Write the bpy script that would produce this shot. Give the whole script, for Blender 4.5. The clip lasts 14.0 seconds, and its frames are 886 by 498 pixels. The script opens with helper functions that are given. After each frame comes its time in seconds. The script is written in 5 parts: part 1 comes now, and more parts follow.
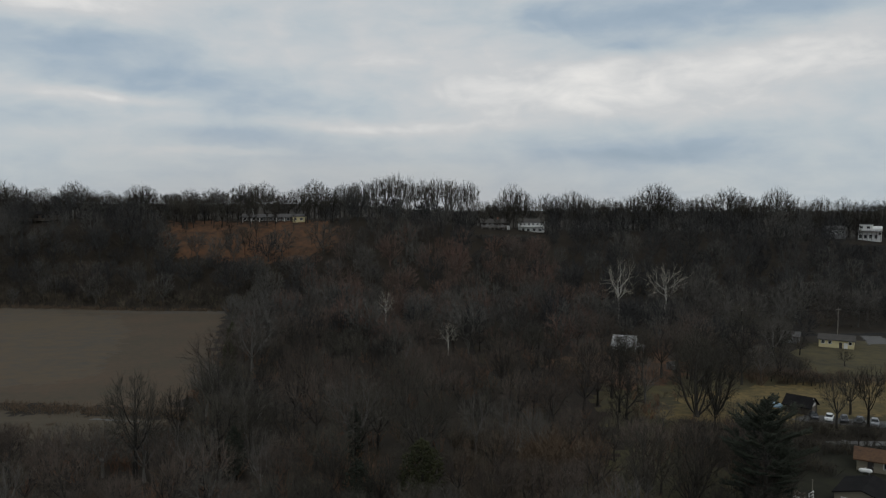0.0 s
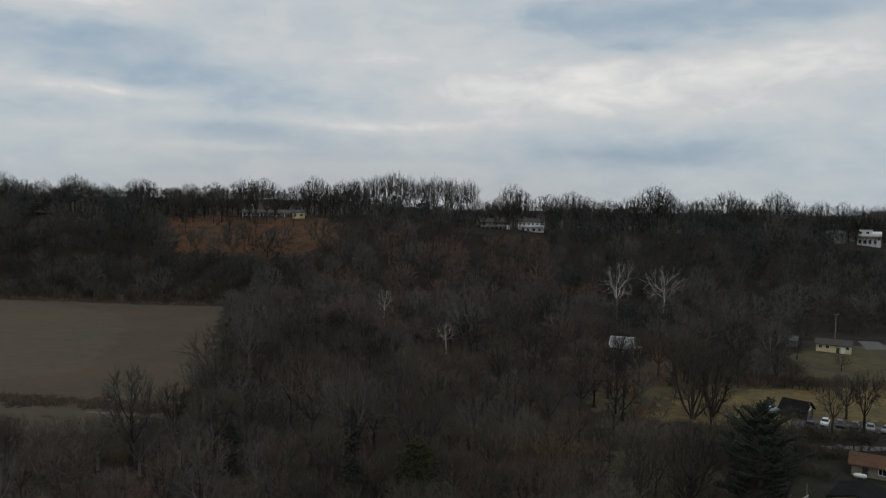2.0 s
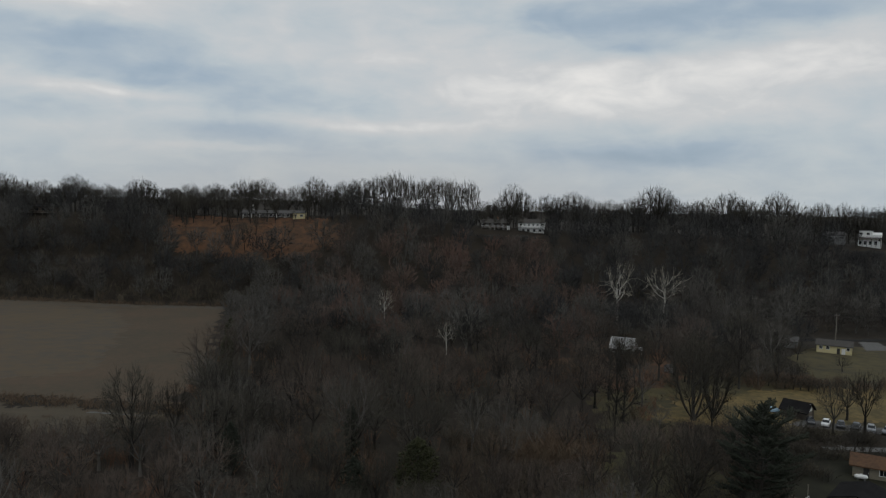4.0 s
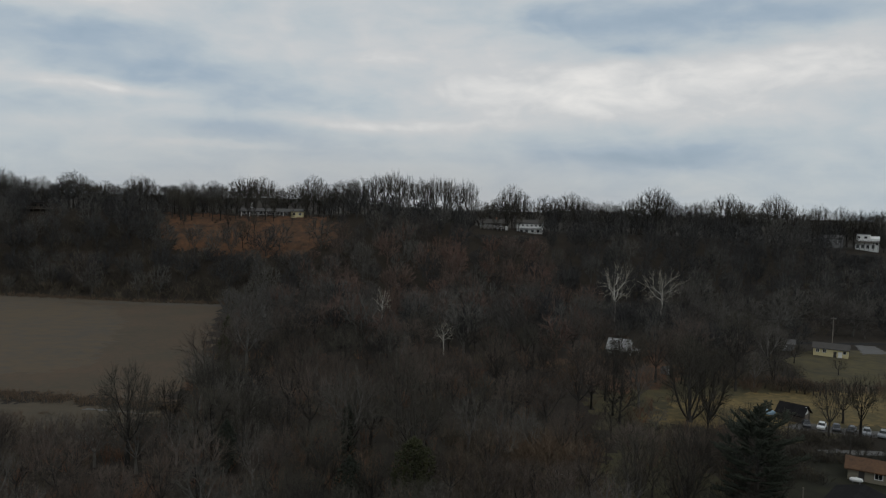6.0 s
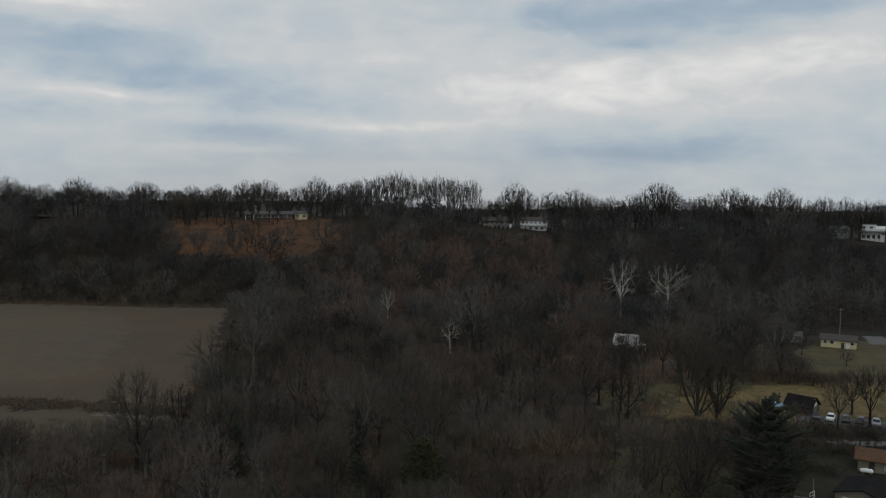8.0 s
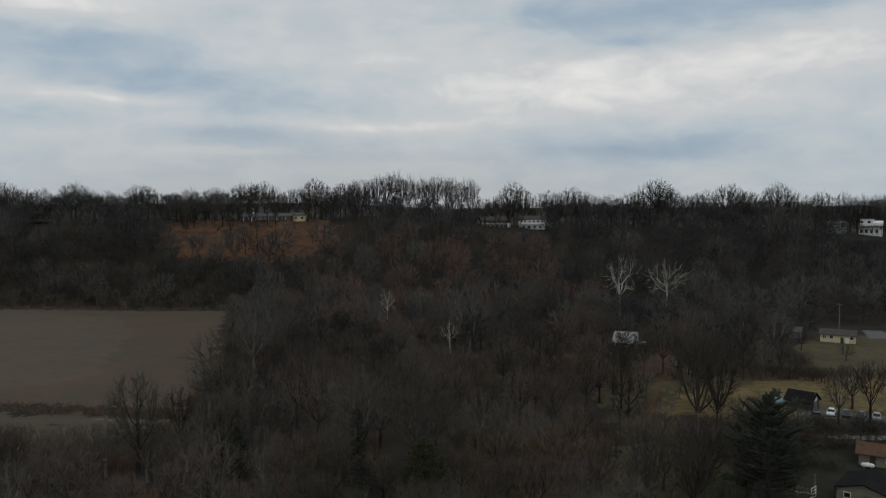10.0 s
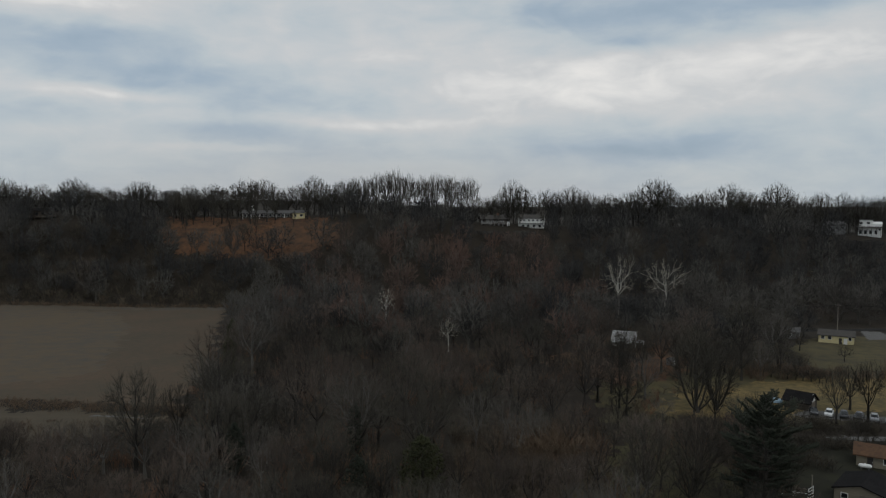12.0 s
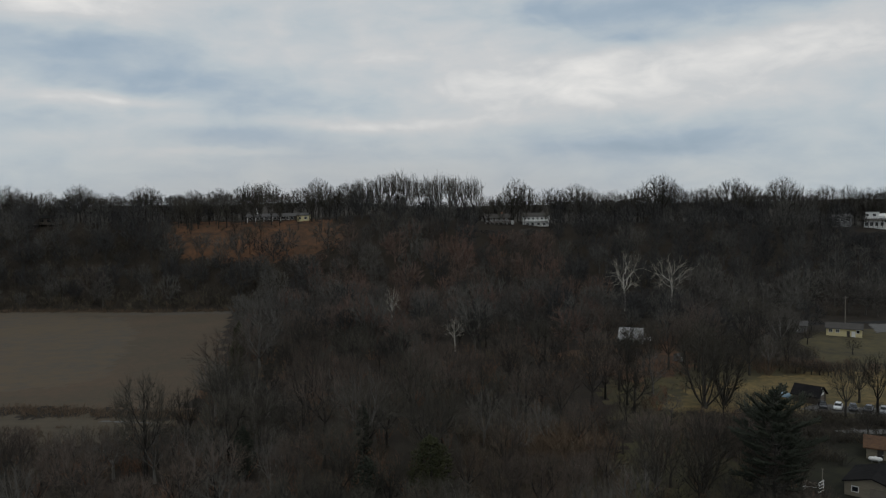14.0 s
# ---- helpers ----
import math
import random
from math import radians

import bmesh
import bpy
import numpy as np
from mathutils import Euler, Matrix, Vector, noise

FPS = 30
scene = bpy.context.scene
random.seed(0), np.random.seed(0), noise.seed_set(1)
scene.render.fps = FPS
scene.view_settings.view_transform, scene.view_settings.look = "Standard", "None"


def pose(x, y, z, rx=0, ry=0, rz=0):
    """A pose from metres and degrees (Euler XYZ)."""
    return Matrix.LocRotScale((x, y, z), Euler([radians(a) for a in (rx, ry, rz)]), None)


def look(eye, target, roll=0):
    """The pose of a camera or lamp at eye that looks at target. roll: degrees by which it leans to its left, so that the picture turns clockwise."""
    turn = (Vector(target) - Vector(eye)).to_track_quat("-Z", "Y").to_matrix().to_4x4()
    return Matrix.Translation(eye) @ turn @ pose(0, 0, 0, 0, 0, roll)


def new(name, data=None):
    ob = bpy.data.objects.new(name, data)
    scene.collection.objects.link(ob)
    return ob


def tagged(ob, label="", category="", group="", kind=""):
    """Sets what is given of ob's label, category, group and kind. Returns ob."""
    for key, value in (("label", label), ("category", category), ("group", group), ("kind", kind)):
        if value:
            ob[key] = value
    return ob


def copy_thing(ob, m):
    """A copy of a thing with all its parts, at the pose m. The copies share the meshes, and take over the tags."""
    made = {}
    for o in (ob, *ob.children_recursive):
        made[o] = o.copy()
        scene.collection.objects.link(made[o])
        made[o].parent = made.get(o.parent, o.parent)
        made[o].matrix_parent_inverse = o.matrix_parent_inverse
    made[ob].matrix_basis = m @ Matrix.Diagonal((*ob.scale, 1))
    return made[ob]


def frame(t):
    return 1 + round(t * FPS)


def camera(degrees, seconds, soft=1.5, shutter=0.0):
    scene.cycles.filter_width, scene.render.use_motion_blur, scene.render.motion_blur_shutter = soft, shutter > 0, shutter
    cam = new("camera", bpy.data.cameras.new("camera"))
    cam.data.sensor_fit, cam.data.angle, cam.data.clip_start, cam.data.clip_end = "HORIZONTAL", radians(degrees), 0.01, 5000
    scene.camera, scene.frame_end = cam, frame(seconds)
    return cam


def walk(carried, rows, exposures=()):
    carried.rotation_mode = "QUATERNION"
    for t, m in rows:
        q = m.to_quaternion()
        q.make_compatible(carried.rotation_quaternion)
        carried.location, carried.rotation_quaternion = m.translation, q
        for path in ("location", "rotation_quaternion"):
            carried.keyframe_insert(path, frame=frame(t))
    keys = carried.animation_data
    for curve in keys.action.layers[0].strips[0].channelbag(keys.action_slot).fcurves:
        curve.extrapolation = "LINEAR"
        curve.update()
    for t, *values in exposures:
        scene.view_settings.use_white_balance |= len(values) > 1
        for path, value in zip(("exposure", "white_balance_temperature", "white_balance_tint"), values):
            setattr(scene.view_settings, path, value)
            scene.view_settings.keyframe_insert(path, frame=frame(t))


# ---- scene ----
SKY_STRENGTH, SUN_STRENGTH = 1.02, 0.35
cam = camera(63.4, 14.0, soft=1.22)
PATH_ROWS = [
    (0.0, pose(0.00, 0.00, 50.00, 86.800, 0.000, 0.000)),
    (0.5, pose(-0.00, 0.01, 50.01, 86.769, -0.049, 0.070)),
    (1.0, pose(0.00, -0.01, 50.00, 86.711, -0.290, 0.004)),
    (1.5, pose(-0.06, 0.02, 50.02, 86.634, -1.349, -0.081)),
    (2.0, pose(0.12, -0.04, 50.03, 86.673, -0.932, 0.015)),
    (2.5, pose(0.00, 0.00, 49.97, 86.621, -1.885, -0.195)),
    (3.0, pose(0.05, -0.02, 49.99, 86.626, -2.429, -0.317)),
    (3.2, pose(-0.05, -0.01, 49.96, 86.746, -0.900, 0.026)),
    (5.3, pose(-0.00, 0.01, 50.00, 86.608, -2.241, -0.018)),
    (5.5, pose(-0.01, -0.02, 49.98, 86.577, -3.138, -0.111)),
    (6.0, pose(0.00, -0.05, 49.98, 86.718, -1.509, -0.090)),
    (6.5, pose(-0.00, -0.01, 49.99, 86.705, -1.312, -0.049)),
    (7.0, pose(0.02, -0.02, 49.99, 86.756, -0.177, 0.125)),
    (7.5, pose(-0.00, -0.03, 49.98, 86.749, 0.354, 0.206)),
    (8.0, pose(0.03, -0.04, 49.97, 86.639, -0.288, 0.191)),
    (10.5, pose(-0.03, -0.01, 50.00, 86.628, 0.965, 0.045)),
    (11.0, pose(-0.01, 0.00, 50.00, 86.621, 1.484, 0.161)),
    (11.5, pose(0.01, -0.02, 50.02, 86.396, -0.367, -0.235)),
    (12.0, pose(-0.01, 0.03, 50.00, 86.493, 0.073, -0.012)),
    (12.5, pose(0.02, 0.06, 50.00, 86.565, 0.904, 0.062)),
    (13.0, pose(-0.00, 0.02, 49.99, 86.574, 1.191, 0.270)),
    (13.5, pose(-0.00, 0.03, 50.01, 86.563, 1.610, 0.425)),
    (14.0, pose(0.01, 0.03, 50.03, 86.481, 1.148, 0.311)),
]

walk(cam, PATH_ROWS)

# ---- world and light ----
world = bpy.data.worlds.new("overcast_sky")
scene.world = world
world.use_nodes = True
wt = world.node_tree
wt.nodes.clear()


def wnode(kind, **kw):
    n = wt.nodes.new(kind)
    for k, v in kw.items():
        setattr(n, k, v)
    return n


def wmath(op, a, b=None, clamp=False):
    n = wnode("ShaderNodeMath", operation=op, use_clamp=clamp)
    for i, v in enumerate((a, b)):
        if v is None:
            continue
        if isinstance(v, (int, float)):
            n.inputs[i].default_value = v
        else:
            wt.links.new(v, n.inputs[i])
    return n.outputs[0]


def wnoise(vec, scale, detail, rough, dist=0.0):
    n = wnode("ShaderNodeTexNoise")
    n.inputs["Scale"].default_value = scale
    n.inputs["Detail"].default_value = detail
    n.inputs["Roughness"].default_value = rough
    n.inputs["Distortion"].default_value = dist
    wt.links.new(vec, n.inputs["Vector"])
    return n.outputs["Fac"]


def wcombine(x, y, z):
    n = wnode("ShaderNodeCombineXYZ")
    for i, v in enumerate((x, y, z)):
        if isinstance(v, (int, float)):
            n.inputs[i].default_value = v
        else:
            wt.links.new(v, n.inputs[i])
    return n.outputs[0]


SUN_ELEV, SUN_TURN = radians(55), radians(160)
coord = wnode("ShaderNodeTexCoord").outputs["Generated"]
sep = wnode("ShaderNodeSeparateXYZ")
wt.links.new(coord, sep.inputs[0])
azim = wmath("ARCTAN2", sep.outputs[0], sep.outputs[1])
elev = wmath("ARCSINE", sep.outputs[2])
warp_in = wcombine(wmath("MULTIPLY", azim, 5.0), wmath("MULTIPLY", elev, 17.0), 0.0)
warp_a = wmath("MULTIPLY", wmath("SUBTRACT", wnoise(warp_in, 1.0, 4.0, 0.55), 0.5), 0.16)
warp_b = wmath("MULTIPLY", wmath("SUBTRACT", wnoise(wcombine(wmath("MULTIPLY", azim, 5.0), wmath("MULTIPLY", elev, 17.0), 7.3), 1.0, 4.0, 0.55), 0.5), 0.05)
wa, we = wmath("ADD", azim, warp_a), wmath("ADD", elev, warp_b)

# blue-grey openings and pale banks of the cloud deck: azimuth, elevation, half widths, weight (radians)
BANKS = [
    (0.0, 0.02, 0.9, 0.04, -0.14),
    (-0.482, 0.201, 0.134, 0.025, -0.28),
    (-0.371, 0.164, 0.134, 0.019, -0.3),
    (-0.235, 0.141, 0.110, 0.016, -0.24),
    (-0.518, 0.108, 0.095, 0.019, -0.16),
    (-0.279, 0.090, 0.095, 0.017, -0.22),
    (-0.167, 0.067, 0.110, 0.013, -0.16),
    (0.214, 0.080, 0.110, 0.020, -0.3),
    (0.359, 0.080, 0.134, 0.020, -0.2),
    (0.138, 0.251, 0.047, 0.020, -0.22),
    (0.266, 0.254, 0.118, 0.027, -0.3),
    (0.406, 0.246, 0.110, 0.024, -0.22),
    (0.259, 0.211, 0.087, 0.013, -0.2),
    (0.502, 0.269, 0.095, 0.032, -0.12),
    (0.153, 0.160, 0.181, 0.033, 0.26),
    (0.433, 0.191, 0.150, 0.034, 0.24),
    (0.052, 0.198, 0.102, 0.032, 0.12),
    (-0.074, 0.110, 0.150, 0.011, 0.22),
    (-0.40, 0.145, 0.14, 0.011, 0.26),
    (-0.308, 0.068, 0.095, 0.006, 0.18),
    (-0.518, 0.258, 0.170, 0.030, 0.34),
    (-0.175, 0.202, 0.126, 0.032, 0.1),
    (0.302, 0.133, 0.158, 0.017, 0.12),
]
total = None
for a0, e0, sa, se, w in BANKS:
    p = wmath("POWER", wmath("DIVIDE", wmath("SUBTRACT", wa, a0), sa), 2.0)
    q = wmath("POWER", wmath("DIVIDE", wmath("SUBTRACT", we, e0), se), 2.0)
    g = wmath("MULTIPLY", wmath("EXPONENT", wmath("MULTIPLY", wmath("ADD", p, q), -1.0)), w * 1.18)
    total = g if total is None else wmath("ADD", total, g)
fine = wnoise(wcombine(wmath("MULTIPLY", azim, 5.5), wmath("MULTIPLY", elev, 17.0), 3.1), 1.7, 7.0, 0.58, 0.3)
puff = wnoise(wcombine(wmath("MULTIPLY", azim, 9.0), wmath("MULTIPLY", elev, 17.0), 11.7), 1.5, 5.0, 0.5, 0.6)
total = wmath("ADD", total, wmath("MULTIPLY", wmath("SUBTRACT", puff, 0.5), 0.42))
deck = wmath("ADD", wmath("ADD", total, 0.61), wmath("MULTIPLY", wmath("SUBTRACT", fine, 0.5), 0.40), True)
ramp = wnode("ShaderNodeValToRGB")
els = ramp.color_ramp.elements
els[0].position, els[0].color = 0.0, (0.25, 0.34, 0.43, 1)
els[1].position, els[1].color = 1.0, (0.79, 0.775, 0.75, 1)
for pos, col in ((0.3, (0.35, 0.43, 0.51, 1)), (0.55, (0.48, 0.535, 0.57, 1)), (0.78, (0.59, 0.60, 0.605, 1))):
    e = els.new(pos)
    e.color = col
wt.links.new(deck, ramp.inputs[0])
# warm grey murk low over the ridge
low_a = wmath("POWER", wmath("DIVIDE", wmath("ADD", wa, 0.12), 0.5), 2.0)
low_e = wmath("POWER", wmath("DIVIDE", we, 0.085), 2.0)
low = wmath("MULTIPLY", wmath("EXPONENT", wmath("MULTIPLY", wmath("ADD", low_a, low_e), -1.0)), 0.65)
murk = wnode("ShaderNodeMix", data_type="RGBA", blend_type="MIX")
wt.links.new(low, murk.inputs[0])
wt.links.new(ramp.outputs[0], murk.inputs[6])
murk.inputs[7].default_value = (0.435, 0.43, 0.435, 1)
sky = wnode("ShaderNodeTexSky", sky_type="NISHITA", sun_disc=False, sun_elevation=SUN_ELEV, sun_rotation=SUN_TURN)
thin = wnode("ShaderNodeMix", data_type="RGBA", blend_type="MIX")
thin.inputs[0].default_value = 0.94
bright = wnode("ShaderNodeVectorMath", operation="SCALE")
bright.inputs["Scale"].default_value = 0.08
wt.links.new(sky.outputs[0], bright.inputs[0])
wt.links.new(bright.outputs[0], thin.inputs[6])
wt.links.new(murk.outputs[2], thin.inputs[7])
back = wnode("ShaderNodeBackground")
back.inputs["Strength"].default_value = SKY_STRENGTH
wt.links.new(thin.outputs[2], back.inputs["Color"])
wt.links.new(back.outputs[0], wnode("ShaderNodeOutputWorld").inputs["Surface"])

sun_data = bpy.data.lights.new("sun", "SUN")
sun_data.energy, sun_data.angle, sun_data.color = SUN_STRENGTH, radians(25), (1.0, 0.95, 0.88)
sun = new("sun", sun_data)
sun.matrix_world = look((60 * math.sin(SUN_TURN), 60 * math.cos(SUN_TURN), 60 * math.tan(SUN_ELEV) + 60), (0, 0, 60))


# ---- materials ----
def material(name, base, other=None, scale=1.0, rough=0.9, bump=0.3, metal=0.0, stretch=(1, 1, 1), spread=0.0, tint=None, spec=0.2, big=None, hard=0.28):
    """base and other mix by noise at two scales; spread varies by object; tint: a ramp read from the 'tint' attribute."""
    m = bpy.data.materials.new(name)
    m.use_nodes = True
    nt = m.node_tree
    nodes, link = nt.nodes, nt.links.new
    bsdf = nodes["Principled BSDF"]
    bsdf.inputs["Roughness"].default_value = rough
    bsdf.inputs["Metallic"].default_value = metal
    bsdf.inputs["Specular IOR Level"].default_value = spec
    geo = nodes.new("ShaderNodeTexCoord")
    mp = nodes.new("ShaderNodeMapping")
    mp.inputs["Scale"].default_value = stretch
    link(geo.outputs["Object"], mp.inputs[0])

    def nz(s, d):
        n = nodes.new("ShaderNodeTexNoise")
        n.inputs["Scale"].default_value = s
        n.inputs["Detail"].default_value = d
        n.inputs["Roughness"].default_value = 0.62
        link(mp.outputs[0], n.inputs["Vector"])
        return n.outputs["Fac"]

    other = other or tuple(c * 0.6 for c in base)
    fine_n, wide_n = nz(scale, 6.0), nz(big or scale * 0.13, 4.0)
    add = nodes.new("ShaderNodeMath")
    add.operation = "ADD"
    link(fine_n, add.inputs[0])
    link(wide_n, add.inputs[1])
    mr = nodes.new("ShaderNodeMapRange")
    mr.inputs["From Min"].default_value, mr.inputs["From Max"].default_value = 1 - hard, 1 + hard
    link(add.outputs[0], mr.inputs[0])
    mix = nodes.new("ShaderNodeMix")
    mix.data_type = "RGBA"
    mix.inputs[6].default_value, mix.inputs[7].default_value = (*base, 1), (*other, 1)
    link(mr.outputs[0], mix.inputs[0])
    col = mix.outputs[2]
    if tint:
        at = nodes.new("ShaderNodeAttribute")
        at.attribute_name = "tint"
        rp = nodes.new("ShaderNodeValToRGB")
        for i, (pos, c) in enumerate(tint):
            e = rp.color_ramp.elements[i] if i < 2 else rp.color_ramp.elements.new(pos)
            e.position, e.color = pos, (*c, 1)
        link(at.outputs["Fac"], rp.inputs[0])
        mul = nodes.new("ShaderNodeMix")
        mul.data_type, mul.blend_type = "RGBA", "MULTIPLY"
        mul.inputs[0].default_value = 1.0
        link(col, mul.inputs[6])
        link(rp.outputs[0], mul.inputs[7])
        col = mul.outputs[2]
    if spread:
        oi = nodes.new("ShaderNodeObjectInfo")
        hs = nodes.new("ShaderNodeHueSaturation")
        r2 = nodes.new("ShaderNodeMapRange")
        r2.inputs["To Min"].default_value, r2.inputs["To Max"].default_value = 1 - spread, 1 + spread
        link(oi.outputs["Random"], r2.inputs[0])
        link(r2.outputs[0], hs.inputs["Value"])
        link(col, hs.inputs["Color"])
        col = hs.outputs[0]
    link(col, bsdf.inputs["Base Color"])
    if bump:
        bp = nodes.new("ShaderNodeBump")
        bp.inputs["Strength"].default_value = bump
        bp.inputs["Distance"].default_value = 0.1
        link(fine_n, bp.inputs["Height"])
        link(bp.outputs[0], bsdf.inputs["Normal"])
    return m


TINTS = ((0.0, (0.42, 0.43, 0.45)), (0.22, (0.82, 0.82, 0.82)), (0.42, (1.50, 1.45, 1.33)), (0.55, (1.0, 0.93, 0.87)), (0.78, (1.62, 1.22, 1.06)), (1.0, (1.95, 1.26, 1.04)))
M_BARK = material("grey_brown_bark", (0.022, 0.020, 0.018), (0.060, 0.055, 0.048), 6.0, 0.95, 0.5, stretch=(1, 1, 0.2), spread=0.6)
M_TWIG = material("bare_twigs", (0.046, 0.042, 0.034), (0.072, 0.065, 0.052), 0.6, 0.95, 0, spread=0.5)
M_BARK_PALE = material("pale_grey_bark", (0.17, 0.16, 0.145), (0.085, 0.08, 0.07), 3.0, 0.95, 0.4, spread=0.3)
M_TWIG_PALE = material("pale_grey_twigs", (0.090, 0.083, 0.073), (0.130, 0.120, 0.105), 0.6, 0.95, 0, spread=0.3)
M_TWIG_DARK = material("dark_twigs", (0.022, 0.021, 0.019), (0.036, 0.034, 0.029), 0.6, 0.95, 0, spread=0.3)
M_TWIG_RED = material("reddish_twigs", (0.078, 0.063, 0.053), (0.108, 0.086, 0.071), 0.6, 0.95, 0, spread=0.4)
# bark greyed towards neutral: the haze of distance is in the colour
M_WOOD_HAZED = material("far_woodland_bark_hazed", (0.057, 0.056, 0.055), (0.087, 0.085, 0.082), 0.25, 0.95, 0, tint=TINTS)
M_PALE = material("pale_sycamore_bark", (0.56, 0.54, 0.49), (0.30, 0.28, 0.23), 3.0, 0.85, 0.3)
M_PALE_TWIG = material("pale_sycamore_twigs", (0.40, 0.37, 0.31), (0.28, 0.25, 0.20), 2.0, 0.9, 0)
M_NEEDLE = material("pine_needles", (0.022, 0.027, 0.019), (0.042, 0.047, 0.033), 1.2, 0.75, 0)
M_IVY = material("ivy_leaves", (0.030, 0.034, 0.016), (0.062, 0.062, 0.026), 1.2, 0.7, 0)
# litter colour lowered so that it holds the deep shade under the trees
M_LITTER_SHADED = material("shade_darkened_litter", (0.016, 0.0135, 0.010), (0.034, 0.026, 0.018), 1.3, 0.95, 0.6)
M_ORANGE = material("orange_leaf_slope", (0.130, 0.065, 0.034), (0.040, 0.029, 0.021), 0.30, 0.95, 0.6, big=0.055, hard=0.2)
M_FIELD = material("bare_stubble_field", (0.070, 0.062, 0.052), (0.098, 0.073, 0.047), 0.22, 0.95, 0.8, stretch=(0.75, 1.0, 1), big=0.012, hard=0.16)
M_FIELD_NEAR = material("stubble_verge", (0.060, 0.050, 0.036), (0.086, 0.068, 0.046), 0.4, 0.95, 0.5, stretch=(0.4, 1.4, 1))
M_LAWN = material("dormant_lawn", (0.180, 0.128, 0.054), (0.082, 0.067, 0.031), 0.5, 0.95, 0.4, big=0.07, hard=0.2)
# worn grass with the shade of garden trees and shrubs in its colour
M_WORN_SHADED = material("worn_grass_shaded", (0.026, 0.026, 0.014), (0.014, 0.013, 0.010), 0.4, 0.95, 0.5)
M_SCRUB = material("yellow_green_rough_grass", (0.080, 0.072, 0.034), (0.042, 0.036, 0.022), 0.4, 0.95, 0.5, hard=0.2)
M_MARGIN = material("weedy_margin", (0.064, 0.054, 0.038), (0.094, 0.064, 0.042), 0.4, 0.95, 0.5, big=0.04)
M_YARD = material("dull_yard_grass", (0.086, 0.072, 0.033), (0.048, 0.041, 0.026), 0.3, 0.95, 0.4, big=0.06, hard=0.2)
M_STRAW = material("dry_tan_grass", (0.165, 0.120, 0.082), (0.105, 0.075, 0.052), 1.0, 0.95, 0)
M_BRUSH = material("bare_brush", (0.068, 0.060, 0.048), (0.104, 0.088, 0.068), 0.1, 0.95, 0, tint=TINTS)
M_DRIVE = material("gravel_drive", (0.09, 0.088, 0.084), (0.135, 0.13, 0.125), 2.5, 0.9, 0.4)
M_ROAD = material("old_asphalt", (0.032, 0.032, 0.032), (0.048, 0.047, 0.046), 2.0, 0.95, 0.3, spec=0.0)
M_WHITE = material("white_siding", (0.80, 0.80, 0.78), (0.68, 0.68, 0.66), 0.7, 0.6, 0.1, stretch=(1, 1, 8))
M_CREAM = material("cream_siding", (0.64, 0.56, 0.32), (0.52, 0.45, 0.26), 0.7, 0.7, 0.1, stretch=(1, 1, 8))
# pale walls standing in shade: their dimness is mixed into this tan
M_WALL_SHADED = material("shade_dimmed_siding", (0.25, 0.22, 0.165), (0.18, 0.16, 0.12), 0.7, 0.7, 0.1, stretch=(1, 1, 8))
M_GREYSIDE = material("grey_siding", (0.21, 0.21, 0.21), (0.16, 0.16, 0.16), 0.7, 0.7, 0.1, stretch=(1, 1, 8))
M_DARKSIDE = material("dark_stained_siding", (0.075, 0.062, 0.052), (0.05, 0.042, 0.036), 0.8, 0.8, 0.2, stretch=(6, 6, 1))
M_ROOF = material("grey_shingles", (0.085, 0.083, 0.082), (0.125, 0.12, 0.118), 3.0, 0.9, 0.4)
M_ROOF_DARK = material("black_shingles", (0.012, 0.0115, 0.012), (0.022, 0.021, 0.021), 3.0, 0.95, 0.4, spec=0.05)
M_ROOF_RUST = material("rust_brown_shingles", (0.130, 0.070, 0.038), (0.060, 0.038, 0.026), 2.0, 0.9, 0.4)
M_ROOF_BROWN = material("brown_grey_shingles", (0.055, 0.051, 0.047), (0.078, 0.072, 0.066), 3.0, 0.9, 0.4)
M_ROOF_PALE = material("pale_metal_roof", (0.54, 0.54, 0.54), (0.36, 0.36, 0.36), 1.0, 0.5, 0.1)
M_GLASS = material("dark_window_glass", (0.012, 0.014, 0.016), (0.02, 0.022, 0.025), 1.0, 0.12, 0, spec=0.5)
M_TRIM = material("white_trim", (0.76, 0.76, 0.74), (0.66, 0.66, 0.64), 2.0, 0.5, 0)
M_DOOR = material("dark_door_paint", (0.045, 0.040, 0.038), (0.06, 0.055, 0.05), 2.0, 0.5, 0)
M_BRICK = material("chimney_brick", (0.25, 0.12, 0.08), (0.32, 0.17, 0.12), 5.0, 0.9, 0.3)
M_DECK = material("weathered_deck_wood", (0.20, 0.175, 0.145), (0.14, 0.12, 0.10), 2.0, 0.9, 0.2)
M_CARW = material("white_car_paint", (0.75, 0.75, 0.75), (0.68, 0.68, 0.68), 0.5, 0.25, 0, spec=0.5)
M_CARD = material("dark_car_paint", (0.03, 0.032, 0.036), (0.045, 0.045, 0.05), 0.5, 0.25, 0, spec=0.5)
M_CARS = material("silver_car_paint", (0.26, 0.27, 0.28), (0.22, 0.23, 0.24), 0.5, 0.3, 0, spec=0.5)
M_TYRE = material("tyre_rubber", (0.02, 0.02, 0.02), (0.03, 0.03, 0.03), 5.0, 0.9, 0)
M_TARP = material("pale_blue_tarp", (0.34, 0.47, 0.58), (0.26, 0.38, 0.48), 1.0, 0.5, 0.4)
M_POLE = material("pole_wood", (0.24, 0.215, 0.18), (0.16, 0.14, 0.12), 3.0, 0.9, 0.3, stretch=(1, 1, 0.1))


